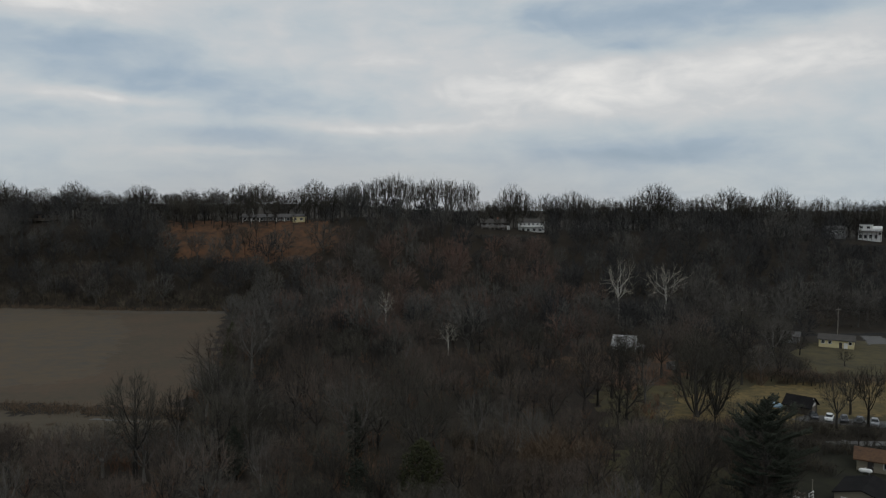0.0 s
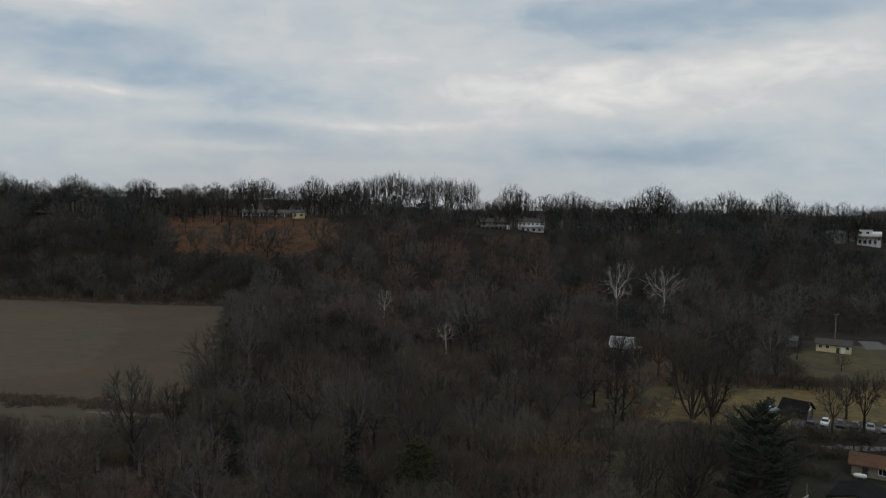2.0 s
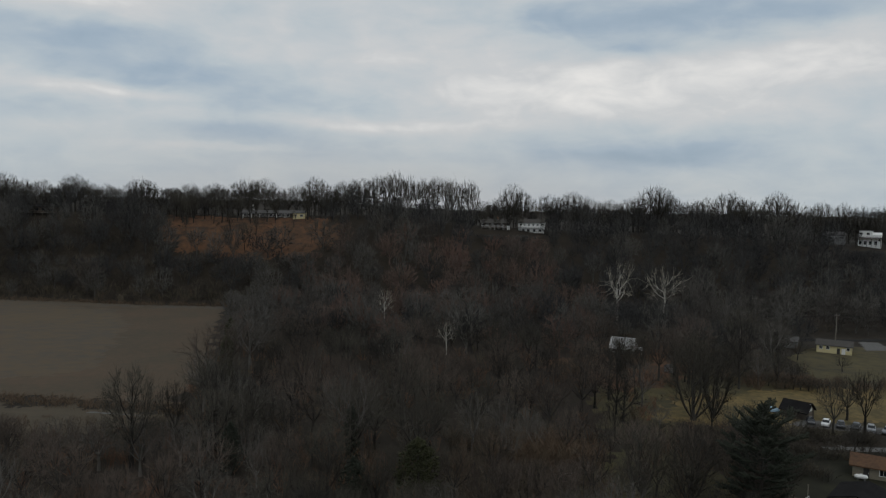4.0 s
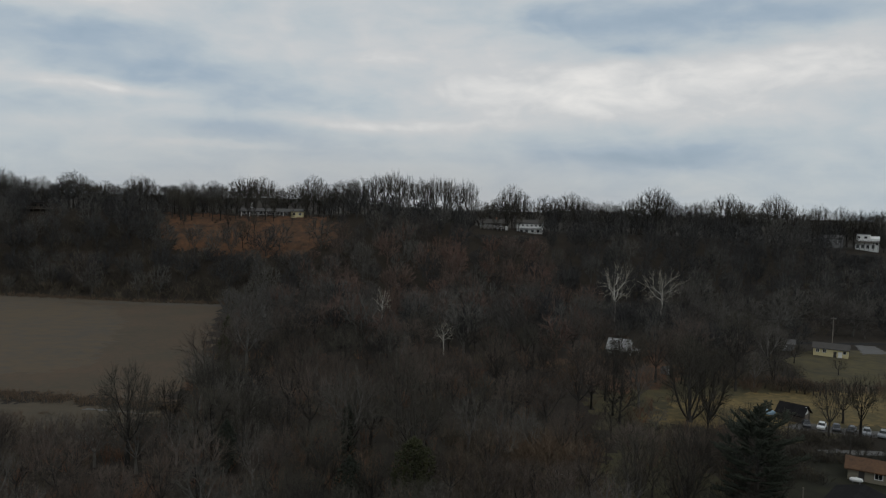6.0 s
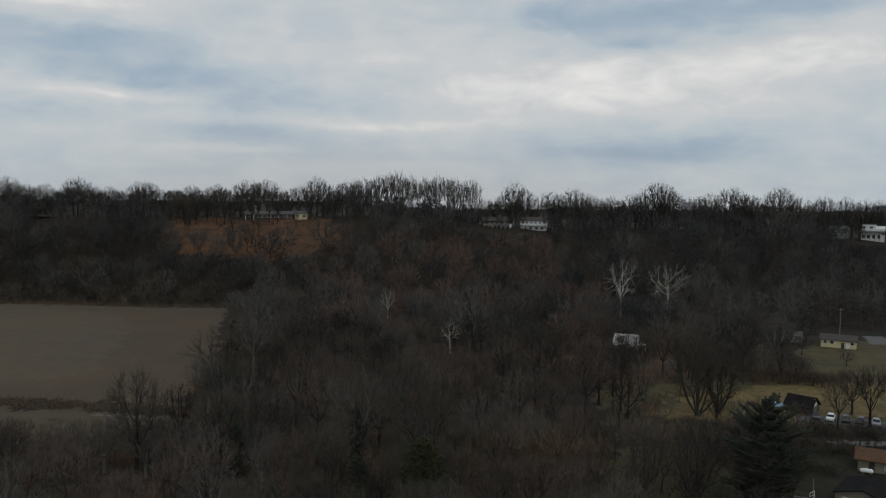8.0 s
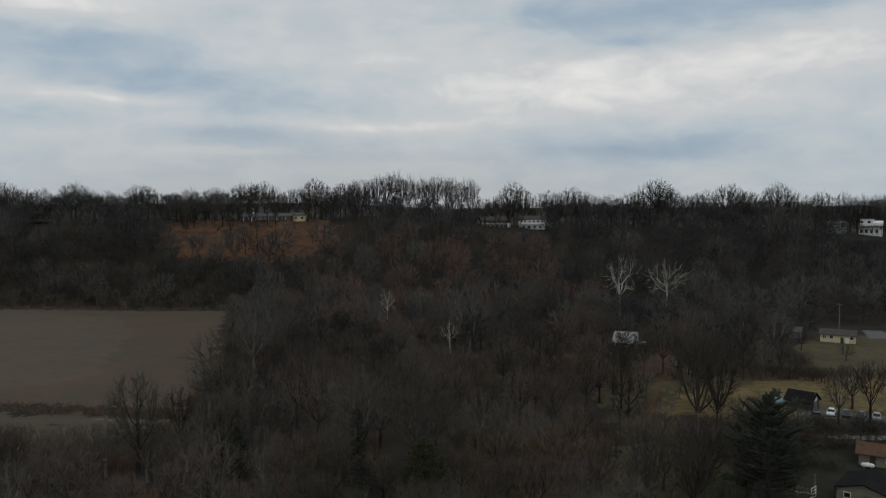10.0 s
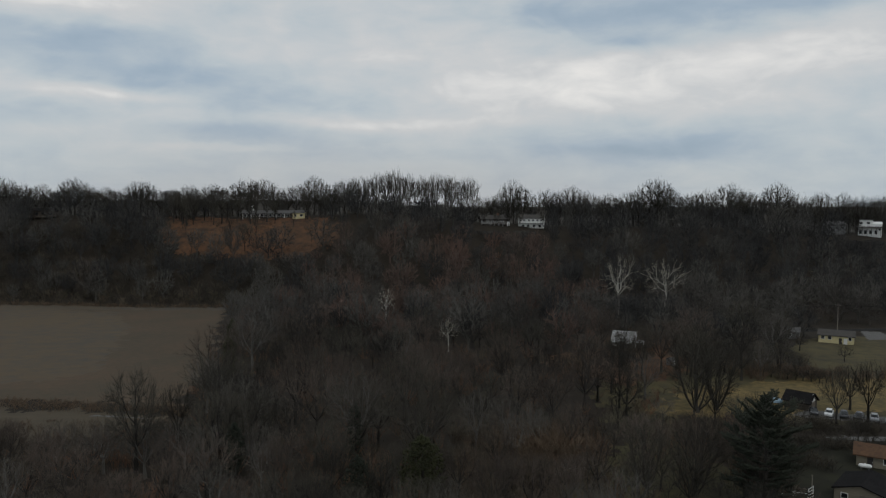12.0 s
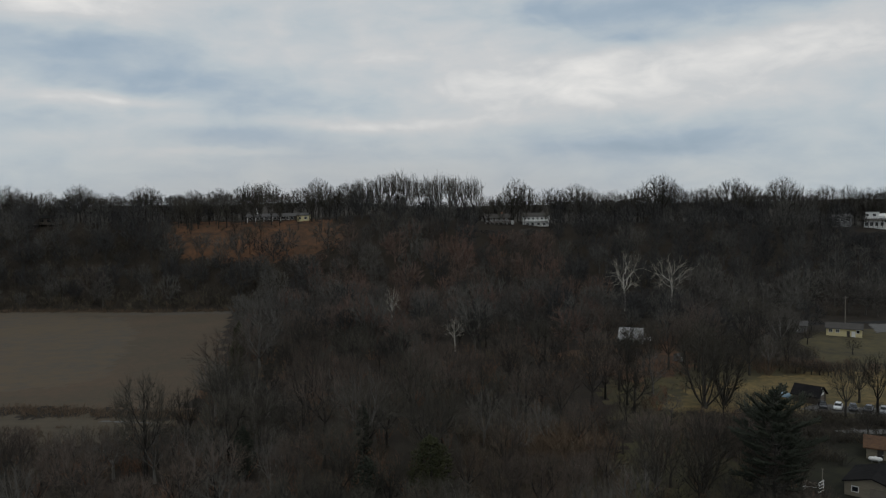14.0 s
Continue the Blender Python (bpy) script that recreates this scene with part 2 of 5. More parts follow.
# ---- mesh helpers ----
def mesh_np(name, verts, tris, mats, smooth=False, tint=None, mat_index=None):
    """A triangle mesh from arrays."""
    verts, tris = np.asarray(verts, np.float32), np.asarray(tris, np.int32)
    me = bpy.data.meshes.new(name)
    me.vertices.add(len(verts))
    me.vertices.foreach_set("co", verts.ravel())
    me.loops.add(len(tris) * 3)
    me.loops.foreach_set("vertex_index", tris.ravel())
    me.polygons.add(len(tris))
    me.polygons.foreach_set("loop_start", np.arange(0, len(tris) * 3, 3, dtype=np.int32))
    for m in mats:
        me.materials.append(m)
    if mat_index is not None:
        me.polygons.foreach_set("material_index", np.asarray(mat_index, np.int32))
    if smooth:
        me.polygons.foreach_set("use_smooth", np.ones(len(tris), bool))
    if tint is not None:
        me.attributes.new("tint", "FLOAT", "POINT").data.foreach_set("value", np.asarray(tint, np.float32))
    me.update(calc_edges=True)
    return me


def part(name, bm, mat, parent, label=""):
    """One mesh object under a thing or part."""
    me = bpy.data.meshes.new(name)
    bm.to_mesh(me)
    bm.free()
    me.materials.append(mat)
    ob = new(name, me)
    ob.parent = parent
    return tagged(ob, label)


def box(bm, x0, x1, y0, y1, z0, z1, bevel=0.0):
    m = Matrix.Translation(((x0 + x1) / 2, (y0 + y1) / 2, (z0 + z1) / 2)) @ Matrix.Diagonal((x1 - x0, y1 - y0, z1 - z0, 1))
    got = bmesh.ops.create_cube(bm, size=1, matrix=m)
    if bevel:
        edges = list({e for v in got["verts"] for e in v.link_edges})
        bmesh.ops.bevel(bm, geom=edges, offset=bevel, segments=1, affect="EDGES")
    return bm


def boxpart(name, mat, parent, dims, bevel=0.0, label=""):
    return part(name, box(bmesh.new(), *dims, bevel), mat, parent, label)


def empty(name, m):
    ob = new(name)
    ob.empty_display_size = 0.5
    ob.matrix_world = m
    return ob


# ---- the lie of the land ----
def smooth(a, b, t):
    t = min(1.0, max(0.0, (t - a) / (b - a)))
    return t * t * (3 - 2 * t)


RIDGE = ((-700, 40), (-400, 44), (-240, 44), (-110, 43.5), (-30, 45), (30, 38), (60, 36.5), (150, 36), (260, 31), (420, 30), (800, 34))
FOOT = ((-700, 365), (-230, 362), (-100, 350), (0, 320), (120, 330), (200, 318), (300, 300), (800, 280))


def along(table, x):
    return float(np.interp(x, [p[0] for p in table], [p[1] for p in table]))


def land(x, y):
    top, foot = along(RIDGE, x), along(FOOT, x)
    t = min(1.0, max(0.0, (y - foot) / (446 - foot)))
    hill = top * (0.5 * t + 0.5 * t * t * (3 - 2 * t))
    if y > 446:
        hill = top + (47.0 + 7.5 * smooth(20, -160, x) - top) * smooth(480, 640, y)
    n = noise.noise(Vector((x / 60, y / 60, 0.3))) * 1.6 + noise.noise(Vector((x / 17, y / 17, 2.3))) * 0.5
    flat = 0.15 + 0.85 * smooth(foot - 10, foot + 25, y)
    far = smooth(900, 2500, math.hypot(x, y))
    return hill * (1 - 0.25 * far) + n * flat


def steps(dense0, dense1, step, far):
    mid = list(np.arange(dense0, dense1 + 0.1, step))
    lo, hi, s = [], [], step
    v = dense0
    while v > -far:
        s *= 1.35
        v -= s
        lo.append(v)
    s, v = step, dense1
    while v < far:
        s *= 1.35
        v += s
        hi.append(v)
    return np.array(lo[::-1] + mid + hi)


def sheet(xs, ys):
    v = np.array([(x, y, land(x, y)) for y in ys for x in xs], np.float32)
    nx = len(xs)
    t = []
    for j in range(len(ys) - 1):
        a = np.arange(nx - 1) + j * nx
        t.append(np.stack([a, a + 1, a + nx + 1], 1))
        t.append(np.stack([a, a + nx + 1, a + nx], 1))
    return v, np.concatenate(t)


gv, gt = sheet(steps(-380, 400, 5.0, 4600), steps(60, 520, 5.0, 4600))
ground = tagged(new("ground", mesh_np("ground", gv, gt, [M_LITTER_SHADED], True)), "brown leaf-strewn valley floor, darkened for woodland shade, rising to a wooded ridge", "ground", kind="structure")


def inside(poly, x, y):
    hit = False
    for i in range(len(poly)):
        (x0, y0), (x1, y1) = poly[i - 1], poly[i]
        if (y0 > y) != (y1 > y) and x < (x1 - x0) * (y - y0) / (y1 - y0) + x0:
            hit = not hit
    return hit


def patch(name, poly, mat, label, category, lift=0.06, step=2.0, rag=3.0):
    """A piece of ground cover that follows the land, with an uneven border."""
    xs = np.arange(min(p[0] for p in poly) - 4, max(p[0] for p in poly) + 4, step)
    ys = np.arange(min(p[1] for p in poly) - 4, max(p[1] for p in poly) + 4, step)
    ids, verts, tris = {}, [], []

    def vid(i, j):
        if (i, j) not in ids:
            ids[i, j] = len(verts)
            verts.append((xs[i], ys[j], land_on_sheet(xs[i], ys[j]) + lift))
        return ids[i, j]

    for i in range(len(xs) - 1):
        for j in range(len(ys) - 1):
            x, y = xs[i] + step / 2, ys[j] + step / 2
            dx = rag * (noise.noise(Vector((x / 6, y / 6, 5.1))) + 0.6 * noise.noise(Vector((x / 1.7, y / 1.7, 3.3))))
            dy = rag * (noise.noise(Vector((x / 6, y / 6, 9.7))) + 0.6 * noise.noise(Vector((x / 1.7, y / 1.7, 1.9))))
            if inside(poly, x + dx, y + dy):
                a, b, c, d = vid(i, j), vid(i + 1, j), vid(i + 1, j + 1), vid(i, j + 1)
                tris += [(a, b, c), (a, c, d)]
    return tagged(new(name, mesh_np(name, verts, tris, [mat], True)), label, category, kind="structure")


def land_on_sheet(x, y):
    """The height of the ground sheet's triangle at a place, where its grid is 5 m."""
    i, j = math.floor((x + 380) / 5), math.floor((y - 60) / 5)
    x0, y0 = -380 + 5 * i, 60 + 5 * j
    u, v = (x - x0) / 5, (y - y0) / 5
    a, c = land(x0, y0), land(x0 + 5, y0 + 5)
    if u >= v:
        b = land(x0 + 5, y0)
        return a + (b - a) * u + (c - b) * v
    d = land(x0, y0 + 5)
    return a + (d - a) * v + (c - d) * u


FIELD = [(-330, 182), (-112, 182), (-68, 176), (-66, 192), (-78, 240), (-92, 290), (-106, 347), (-160, 353), (-225, 360), (-330, 364)]
MARGIN = [(-330, 182), (-112, 182), (-68, 176), (-66, 192), (-78, 240), (-92, 290), (-104, 340), (-190, 344), (-150, 332), (-128, 290), (-112, 240), (-104, 208), (-130, 194), (-330, 194)]
VERGE = [(-330, 150), (-84, 150), (-62, 160), (-64, 166), (-90, 172), (-112, 174), (-330, 174)]
ORANGE = [(-168, 441), (-166, 420), (-146, 402), (-102, 393), (-72, 394), (-60, 410), (-70, 438), (-90, 441), (-126, 442)]
LAWN = [(50, 172), (59, 184), (70, 192), (90, 200), (125, 205), (150, 200), (150, 176), (110, 172), (92, 168), (72, 163), (56, 165)]
ROUGH = [(38, 164), (40, 190), (50, 212), (80, 218), (110, 214), (150, 212), (150, 166), (112, 166), (80, 158), (50, 158)]
CLEARING = [(34, 222), (36, 236), (44, 240), (52, 246), (72, 248), (80, 228), (66, 204), (50, 196)]
YARD = [(112, 214), (122, 250), (140, 268), (200, 272), (200, 214), (150, 210)]
NEARLAWN = [(60, 140), (72, 150), (100, 152), (118, 150), (118, 112), (60, 112)]
SCRUB = [(18, 110), (24, 134), (38, 146), (40, 166), (52, 166), (55, 126), (48, 110)]
field = patch("field", FIELD, M_FIELD, "bare grey-brown stubble field at the foot of the wooded hill", "field")
patch("field_verge", VERGE, M_FIELD_NEAR, "strip of pale stubble beyond a line of dry grass", "field", 0.06, 1.0, 5.0)
slope = patch("leaf_slope", ORANGE, M_ORANGE, "open orange-brown leaf-covered slope below the ridge house", "ground", 0.08, 1.0, 6.0)
margin = patch("field_margin", MARGIN, M_MARGIN, "brown weedy margin of the stubble field", "field", 0.10, 2.0, 5.0)
rough = patch("rough_grass", ROUGH, M_YARD, "rough brown grass between the trees and the lawn", "ground", 0.03)
lawn = patch("lawn", LAWN, M_LAWN, "dormant yellow-brown lawn behind the barn", "lawn", 0.06, 1.0, 5.0)
clearing = patch("clearing", CLEARING, M_ORANGE, "rust-brown clearing below the pale-roofed house", "ground", 0.06, 1.0, 5.0)
yard = patch("yard", YARD, M_YARD, "dull yard grass round the cream house", "lawn")
patch("garden_grass", NEARLAWN, M_WORN_SHADED, "worn garden grass, darkened for shade, beside the bungalow", "lawn")
patch("scrub_grass", SCRUB, M_SCRUB, "rough yellow-green grass among bare trees", "ground")
patch("driveway", [(83, 168), (90, 171), (100, 167), (125, 160), (150, 156), (150, 150), (120, 156), (98, 161.5), (86, 165)], M_DRIVE, "pale gravel parking strip beside the barn", "driveway", 0.10, 1.0, 0.6)
lane = patch("lane", [(80, 150.5), (86, 152.3), (96, 151), (130, 147), (130, 144.5), (96, 148), (86, 149.3)], M_DRIVE, "narrow pale lane past the bungalow", "road", 0.10, 1.0, 0.4)
road = patch("road", [(100, 276), (160, 282), (240, 286), (240, 290), (160, 286), (100, 280)], M_ROAD, "asphalt country road at the foot of the hill", "road", 0.10, 1.0, 0.3)
track = patch("farm_track", [(-84, 167.9), (-76, 166.9), (-68, 165.6), (-68, 165.0), (-76, 166.1), (-84, 167.2)], M_DRIVE, "pale worn farm track beside the dry grass", "track", 0.10, 0.6, 0.4)
patch("house_driveway", [(157, 262), (168, 264), (172, 280), (165, 281)], M_DRIVE, "pale concrete driveway beside the cream house", "driveway", 0.10, 1.0, 0.3)


# ---- trees ----
def tube(out, pts, radii, sides):
    """Adds a tapered tube to out = [verts, tris]; the last ring closes to a point."""
    pts = [Vector(p) for p in pts]
    base = len(out[0])
    ref = Vector((0.31, 0.77, 0.55))
    for i, p in enumerate(pts[:-1]):
        d = (pts[i + 1] - (pts[i - 1] if i else p)).normalized()
        u = d.cross(ref).normalized()
        w = d.cross(u)
        for k in range(sides):
            a = 2 * math.pi * k / sides
            out[0].append(p + (u * math.cos(a) + w * math.sin(a)) * radii[i])
    out[0].append(pts[-1])
    for i in range(len(pts) - 2):
        for k in range(sides):
            a, b = base + i * sides + k, base + i * sides + (k + 1) % sides
            out[1] += [(a, b, b + sides), (a, b + sides, a + sides)]
    tip, last = len(out[0]) - 1, base + (len(pts) - 2) * sides
    for k in range(sides):
        out[1].append((last + k, last + (k + 1) % sides, tip))


def blade(rng, out, p, q, r):
    """A fine twig from p to q: a sliver that tapers to its tip."""
    d = q - p
    u = d.cross(Vector((rng.gauss(0, 1), rng.gauss(0, 1), rng.gauss(0, 1)))).normalized() * r
    n = len(out[0])
    out[0] += [p - u, p + u, q]
    out[1].append((n, n + 1, n + 2))


def grow(rng, start, d, length, bend, segs, wander=0.18):
    """Points of a branch that leaves along d and bends upward."""
    pts, p, d = [start.copy()], start.copy(), d.normalized()
    for _ in range(segs):
        d = (d + Vector((rng.gauss(0, wander), rng.gauss(0, wander), rng.gauss(0, wander) + bend))).normalized()
        p = p + d * (length / segs)
        pts.append(p)
    return pts


def at(pts, f):
    f = min(0.999, max(0.0, f)) * (len(pts) - 1)
    i = int(f)
    return pts[i].lerp(pts[i + 1], f - i), (pts[i + 1] - pts[i]).normalized()


def side_way(rng, d, lean):
    r = Vector((rng.gauss(0, 1), rng.gauss(0, 1), rng.gauss(0, 0.7)))
    r = (r - d * r.dot(d)).normalized()
    return (d * math.cos(lean) + r * math.sin(lean)).normalized()


def shrub(seed, stems=26, twig_r=0.012):
    """A leafless multi-stemmed bush of height 1."""
    rng = random.Random(seed)
    out = [[], []]
    for _ in range(stems):
        a, l = rng.uniform(0, 6.28), rng.uniform(0.1, 0.75)
        p = Vector((math.cos(a), math.sin(a), 0)) * rng.uniform(0, 0.22)
        pts = grow(rng, p, Vector((math.cos(a) * l, math.sin(a) * l, 1)), rng.uniform(0.6, 1.0), 0.05, 2, 0.12)
        tube(out, pts, [twig_r, twig_r * 0.7, 0], 3)
        for _ in range(8):
            q, d = at(pts, rng.uniform(0.3, 1))
            blade(rng, out, q, grow(rng, q, side_way(rng, d, 0.6), rng.uniform(0.2, 0.45), 0.1, 1)[1], twig_r * 0.6)
    return np.array([tuple(v) for v in out[0]], np.float32), np.array(out[1], np.int32)


def scatter(name, kinds, places, mats, label, category):
    """Joins many small copies of the shapes into one mesh of kind stuff. places: (x, y, z, height, width, turn, tint, kind)."""
    vs, ts, tn, base = [], [], [], 0
    for x, y, z, h, w, turn, tint, k in places:
        v, t = kinds[k]
        c, s = math.cos(turn), math.sin(turn)
        m = np.empty_like(v)
        m[:, 0] = (v[:, 0] * c - v[:, 1] * s) * w + x
        m[:, 1] = (v[:, 0] * s + v[:, 1] * c) * w + y
        m[:, 2] = v[:, 2] * h + z
        vs.append(m)
        ts.append(t + base)
        tn.append(np.full(len(v), tint, np.float32))
        base += len(v)
    me = mesh_np(name, np.concatenate(vs), np.concatenate(ts), mats, False, np.concatenate(tn))
    return tagged(new(name, me), label, category, kind="stuff")


def joined(pair):
    (a, t), (b, u) = pair
    return np.concatenate([a, b]), np.concatenate([t, u + len(a)])


def tree_thing(name, pair, bark, twig, label, group, m):
    top = empty(name, m)
    for nm, (v, t), mat in (("trunk", pair[0], bark), ("crown", pair[1], twig)):
        ob = new(nm, mesh_np(nm, v, t, [mat], nm == "trunk"))
        ob.parent = top
    return tagged(top, label, "tree", group)


def stand(x, y, h, w, turn, lift=-0.1):
    return pose(x, y, land(x, y) + lift, 0, 0, turn) @ Matrix.Diagonal((w, w, h, 1))


rnd = random.Random(11)


def clusters(pts, k, rs):
    """Groups points into k bunches by nearness; index arrays."""
    if len(pts) <= k:
        return [np.array([i]) for i in range(len(pts))]
    mid = pts[rs.choice(len(pts), k, replace=False)]
    for _ in range(6):
        near = np.argmin(((pts[:, None] - mid[None]) ** 2).sum(2), 1)
        mid = np.array([pts[near == i].mean(0) if (near == i).any() else mid[i] for i in range(k)])
    return [np.nonzero(near == i)[0] for i in range(k) if (near == i).any()]


def bow(p, d, q, n, pull=0.45):
    """A branch from p, leaving along d, that curves to q."""
    c = p + d * ((q - p).length * pull)
    return [p * ((1 - t) ** 2) + c * (2 * t * (1 - t)) + q * (t * t) for t in [i / n for i in range(n + 1)]]


def crown_tree(seed, base=0.28, limbs=7, subs=5, sprays=5, tips=5, fan=2, thick=0.018, twig_r=0.002, fork=0.16, steep=0.9, lobes=0.22,
               belly=0.5, fine=(0.05, 0.10), sides=6, shell=0.42, side=4, lift=0.6):
    """A leafless tree with a rounded crown of fine twigs on ascending limbs. Height 1, crown width 1; wood and twigs as two pairs of arrays."""
    rng, rs = random.Random(seed), np.random.RandomState(seed)
    wood, crown = [[], []], [[], []]
    total = limbs * subs * sprays * tips
    ends = []
    ph = [rng.uniform(0, 6.28) for _ in range(4)]
    while len(ends) < total:
        t, a = rng.random(), rng.uniform(0, 6.28)
        half = (1 - belly) if t > belly else belly * 1.15
        prof = math.sqrt(max(0.0, 1 - (abs(t - belly) / half) ** 2.3))
        if rng.random() > prof:
            continue
        lump = 1 + lobes * (math.sin(2 * a + ph[0] + 3 * t) * 0.5 + math.sin(3 * a + ph[1] - 5 * t) * 0.4 + math.sin(5 * a + 9 * t + ph[2]) * 0.35)
        r = 0.46 * prof * lump * rng.random() ** shell
        z = base + (1 - base) * (t if t < belly else belly + (t - belly) * (0.92 + 0.10 * math.sin(3 * a + ph[3])))
        ends.append((r * math.cos(a), r * math.sin(a), z))
    ends = np.array(ends)

    def pipe(n):
        return max(twig_r * 1.2, thick * (n / total) ** 0.52)

    # weigh height less, so that limbs are bunches that run upward
    groups = clusters(ends * (1, 1, 0.55), limbs, rs)
    mids = [Vector(ends[g].mean(0)) for g in groups]
    starts = [min(0.68, max(fork, m.z - math.hypot(m.x, m.y) * steep - 0.16 + rng.uniform(-0.05, 0.05))) for m in mids]
    top = max(starts) + 0.02
    n = 5
    wob = [Vector((0, 0, -0.03))]
    for i in range(1, n + 1):
        wob.append(Vector((rng.gauss(0, 0.008) + wob[-1].x, rng.gauss(0, 0.008) + wob[-1].y, top * i / n)))
    left = [sum(len(g) for g, st in zip(groups, starts) if st > p.z) for p in wob]
    tube(wood, wob, [pipe(max(c, 1)) * (1.35 if i == 0 else 1.0) for i, c in enumerate(left)], sides)
    for g, m, st in zip(groups, mids, starts):
        p0 = at(wob, (st + 0.0) / top)[0]
        q = p0.lerp(m, 0.62) + Vector((rng.gauss(0, 0.012), rng.gauss(0, 0.012), 0))
        out = Vector((m.x - p0.x, m.y - p0.y, 0))
        d = (out.normalized() * 0.75 + Vector((0, 0, lift))).normalized() if out.length > 1e-4 else Vector((0, 0, 1))
        r0 = pipe(len(g))
        pts = bow(p0, d, q, 4)
        tube(wood, pts + [q + (q - pts[-2]) * 0.2], [r0 * 0.95, r0 * 0.88, r0 * 0.8, r0 * 0.7, r0 * 0.55, 0], side)
        for h in clusters(ends[g], subs, rs):
            sub = ends[g][h]
            c2 = Vector(sub.mean(0))
            p1, e1 = at(pts, rng.uniform(0.55, 1.0))
            q1 = p1.lerp(c2, 0.66) + Vector((rng.gauss(0, 0.008), rng.gauss(0, 0.008), rng.gauss(0, 0.008)))
            r1 = pipe(len(h))
            pts1 = bow(p1, e1, q1, 2)
            tube(wood, pts1 + [q1 + (q1 - pts1[-2]) * 0.2], [r1, r1 * 0.8, r1 * 0.6, 0], 3)
            for k in clusters(sub, sprays, rs):
                c3 = Vector(sub[k].mean(0))
                p2, e2 = at(pts1, rng.uniform(0.4, 1.0))
                q2 = p2.lerp(c3, 0.8)
                pts2 = bow(p2, e2, q2, 2)
                r2 = pipe(len(k))
                tube(crown, [p2, pts2[1], q2 + (q2 - pts2[1]) * 0.4], [r2, r2 * 0.75, 0], 3)
                for e in sub[k]:
                    e = Vector(e)
                    p3, e3 = at(pts2, rng.uniform(0.3, 1.0))
                    blade(rng, crown, p3, e, twig_r * 1.25)
                    for _ in range(fan):
                        p4 = p3.lerp(e, rng.uniform(0.2, 0.95))
                        w = (e - p3).normalized() + Vector((rng.gauss(0, 0.45), rng.gauss(0, 0.45), rng.gauss(0.22, 0.4)))
                        blade(rng, crown, p4, p4 + w.normalized() * rng.uniform(*fine), twig_r)
    return [(np.array([tuple(v) for v in o[0]], np.float32), np.array(o[1], np.int32)) for o in (wood, crown)]


NEAR = [crown_tree(100 + i, 0.30 + 0.06 * (i % 3), 6 + i % 3, 5, 5, 3, 2, 0.027, 0.0018, fork=0.26, belly=0.42 + 0.08 * (i % 3), lobes=0.25 + 0.1 * (i % 2)) for i in range(8)]
SPREAD = [crown_tree(160 + i, 0.20, 9, 5, 5, 4, 2, 0.046, 0.0017, fork=0.03, steep=1.3, belly=0.55, lobes=0.15) for i in range(3)]
RIDGEK = [crown_tree(200 + i, 0.26 + 0.05 * (i % 3), 8, 5, 5, 4, 1, 0.024, 0.0021, fork=0.24, steep=0.75, belly=0.5, lobes=0.14, shell=0.38, fine=(0.03, 0.07)) for i in range(6)]
GROVE = [crown_tree(240 + i, 0.34 + 0.05 * (i % 3), 6, 4, 4, 4, 1, 0.034, 0.0030, fork=0.3, steep=1.4, belly=0.56, lobes=0.3) for i in range(5)]
FARK = [joined(crown_tree(300 + i, 0.14 + 0.07 * (i % 3), 6, 4, 3, 4, 1, 0.024, 0.0060, fork=0.12, belly=0.46 + 0.06 * (i % 3), fine=(0.05, 0.09), sides=4, side=3, shell=0.34, lobes=0.16)) for i in range(10)]
LONE = [crown_tree(180, 0.30, 12, 5, 4, 5, 2, 0.030, 0.0017, fork=0.26, steep=0.6, belly=0.5, lobes=0.2, lift=0.4)]
BUSH = [shrub(500 + i, 9, 0.014) for i in range(6)]
TUFT = [shrub(520 + i, 2, 0.035) for i in range(6)]

# what stays in view over the trees: x/y from, x/y to, how far, the slope of the line of sight
VISTAS = (
    (-0.475, -0.40, 128, -0.372),     (-0.70, -0.345, 182, -0.300), (0.272, 0.62, 160, -0.292), (0.232, 0.262, 248, -0.190), (0.48, 0.62, 255, -0.205), (0.30, 0.48, 200, -0.255),
    (0.040, 0.143, 436, -0.034), (-0.292, -0.188, 436, -0.0215), (-0.38, -0.15, 394, -0.062), (0.560, 0.63, 436, -0.047), (-0.575, -0.535, 436, -0.021),
    (0.222, 0.335, 321, -0.120), (-0.012, 0.026, 242, -0.190), (-0.098, -0.062, 292, -0.142), (-0.176, -0.146, 296, -0.128), (0.160, 0.19, 226, -0.205),
    (0.095, 0.215, 134, -0.352), (0.27, 0.36, 178, -0.270), (0.44, 0.56, 178, -0.295), (0.385, 0.54, 113, -0.388), (0.50, 0.68, 128, -0.400), (-0.330, -0.270, 129, -0.385), (-0.150, -0.100, 114, -0.395), (-0.066, 0.010, 116, -0.385),
)


def headroom(x, y):
    h = 99.0
    for a, b, far, slope in VISTAS:
        if a < x / y < b and y < far:
            h = min(h, 50 + slope * y - land(x, y))
    return h


def clear_of(x, y, zones):
    return not any(inside(z, x, y) for z in zones)


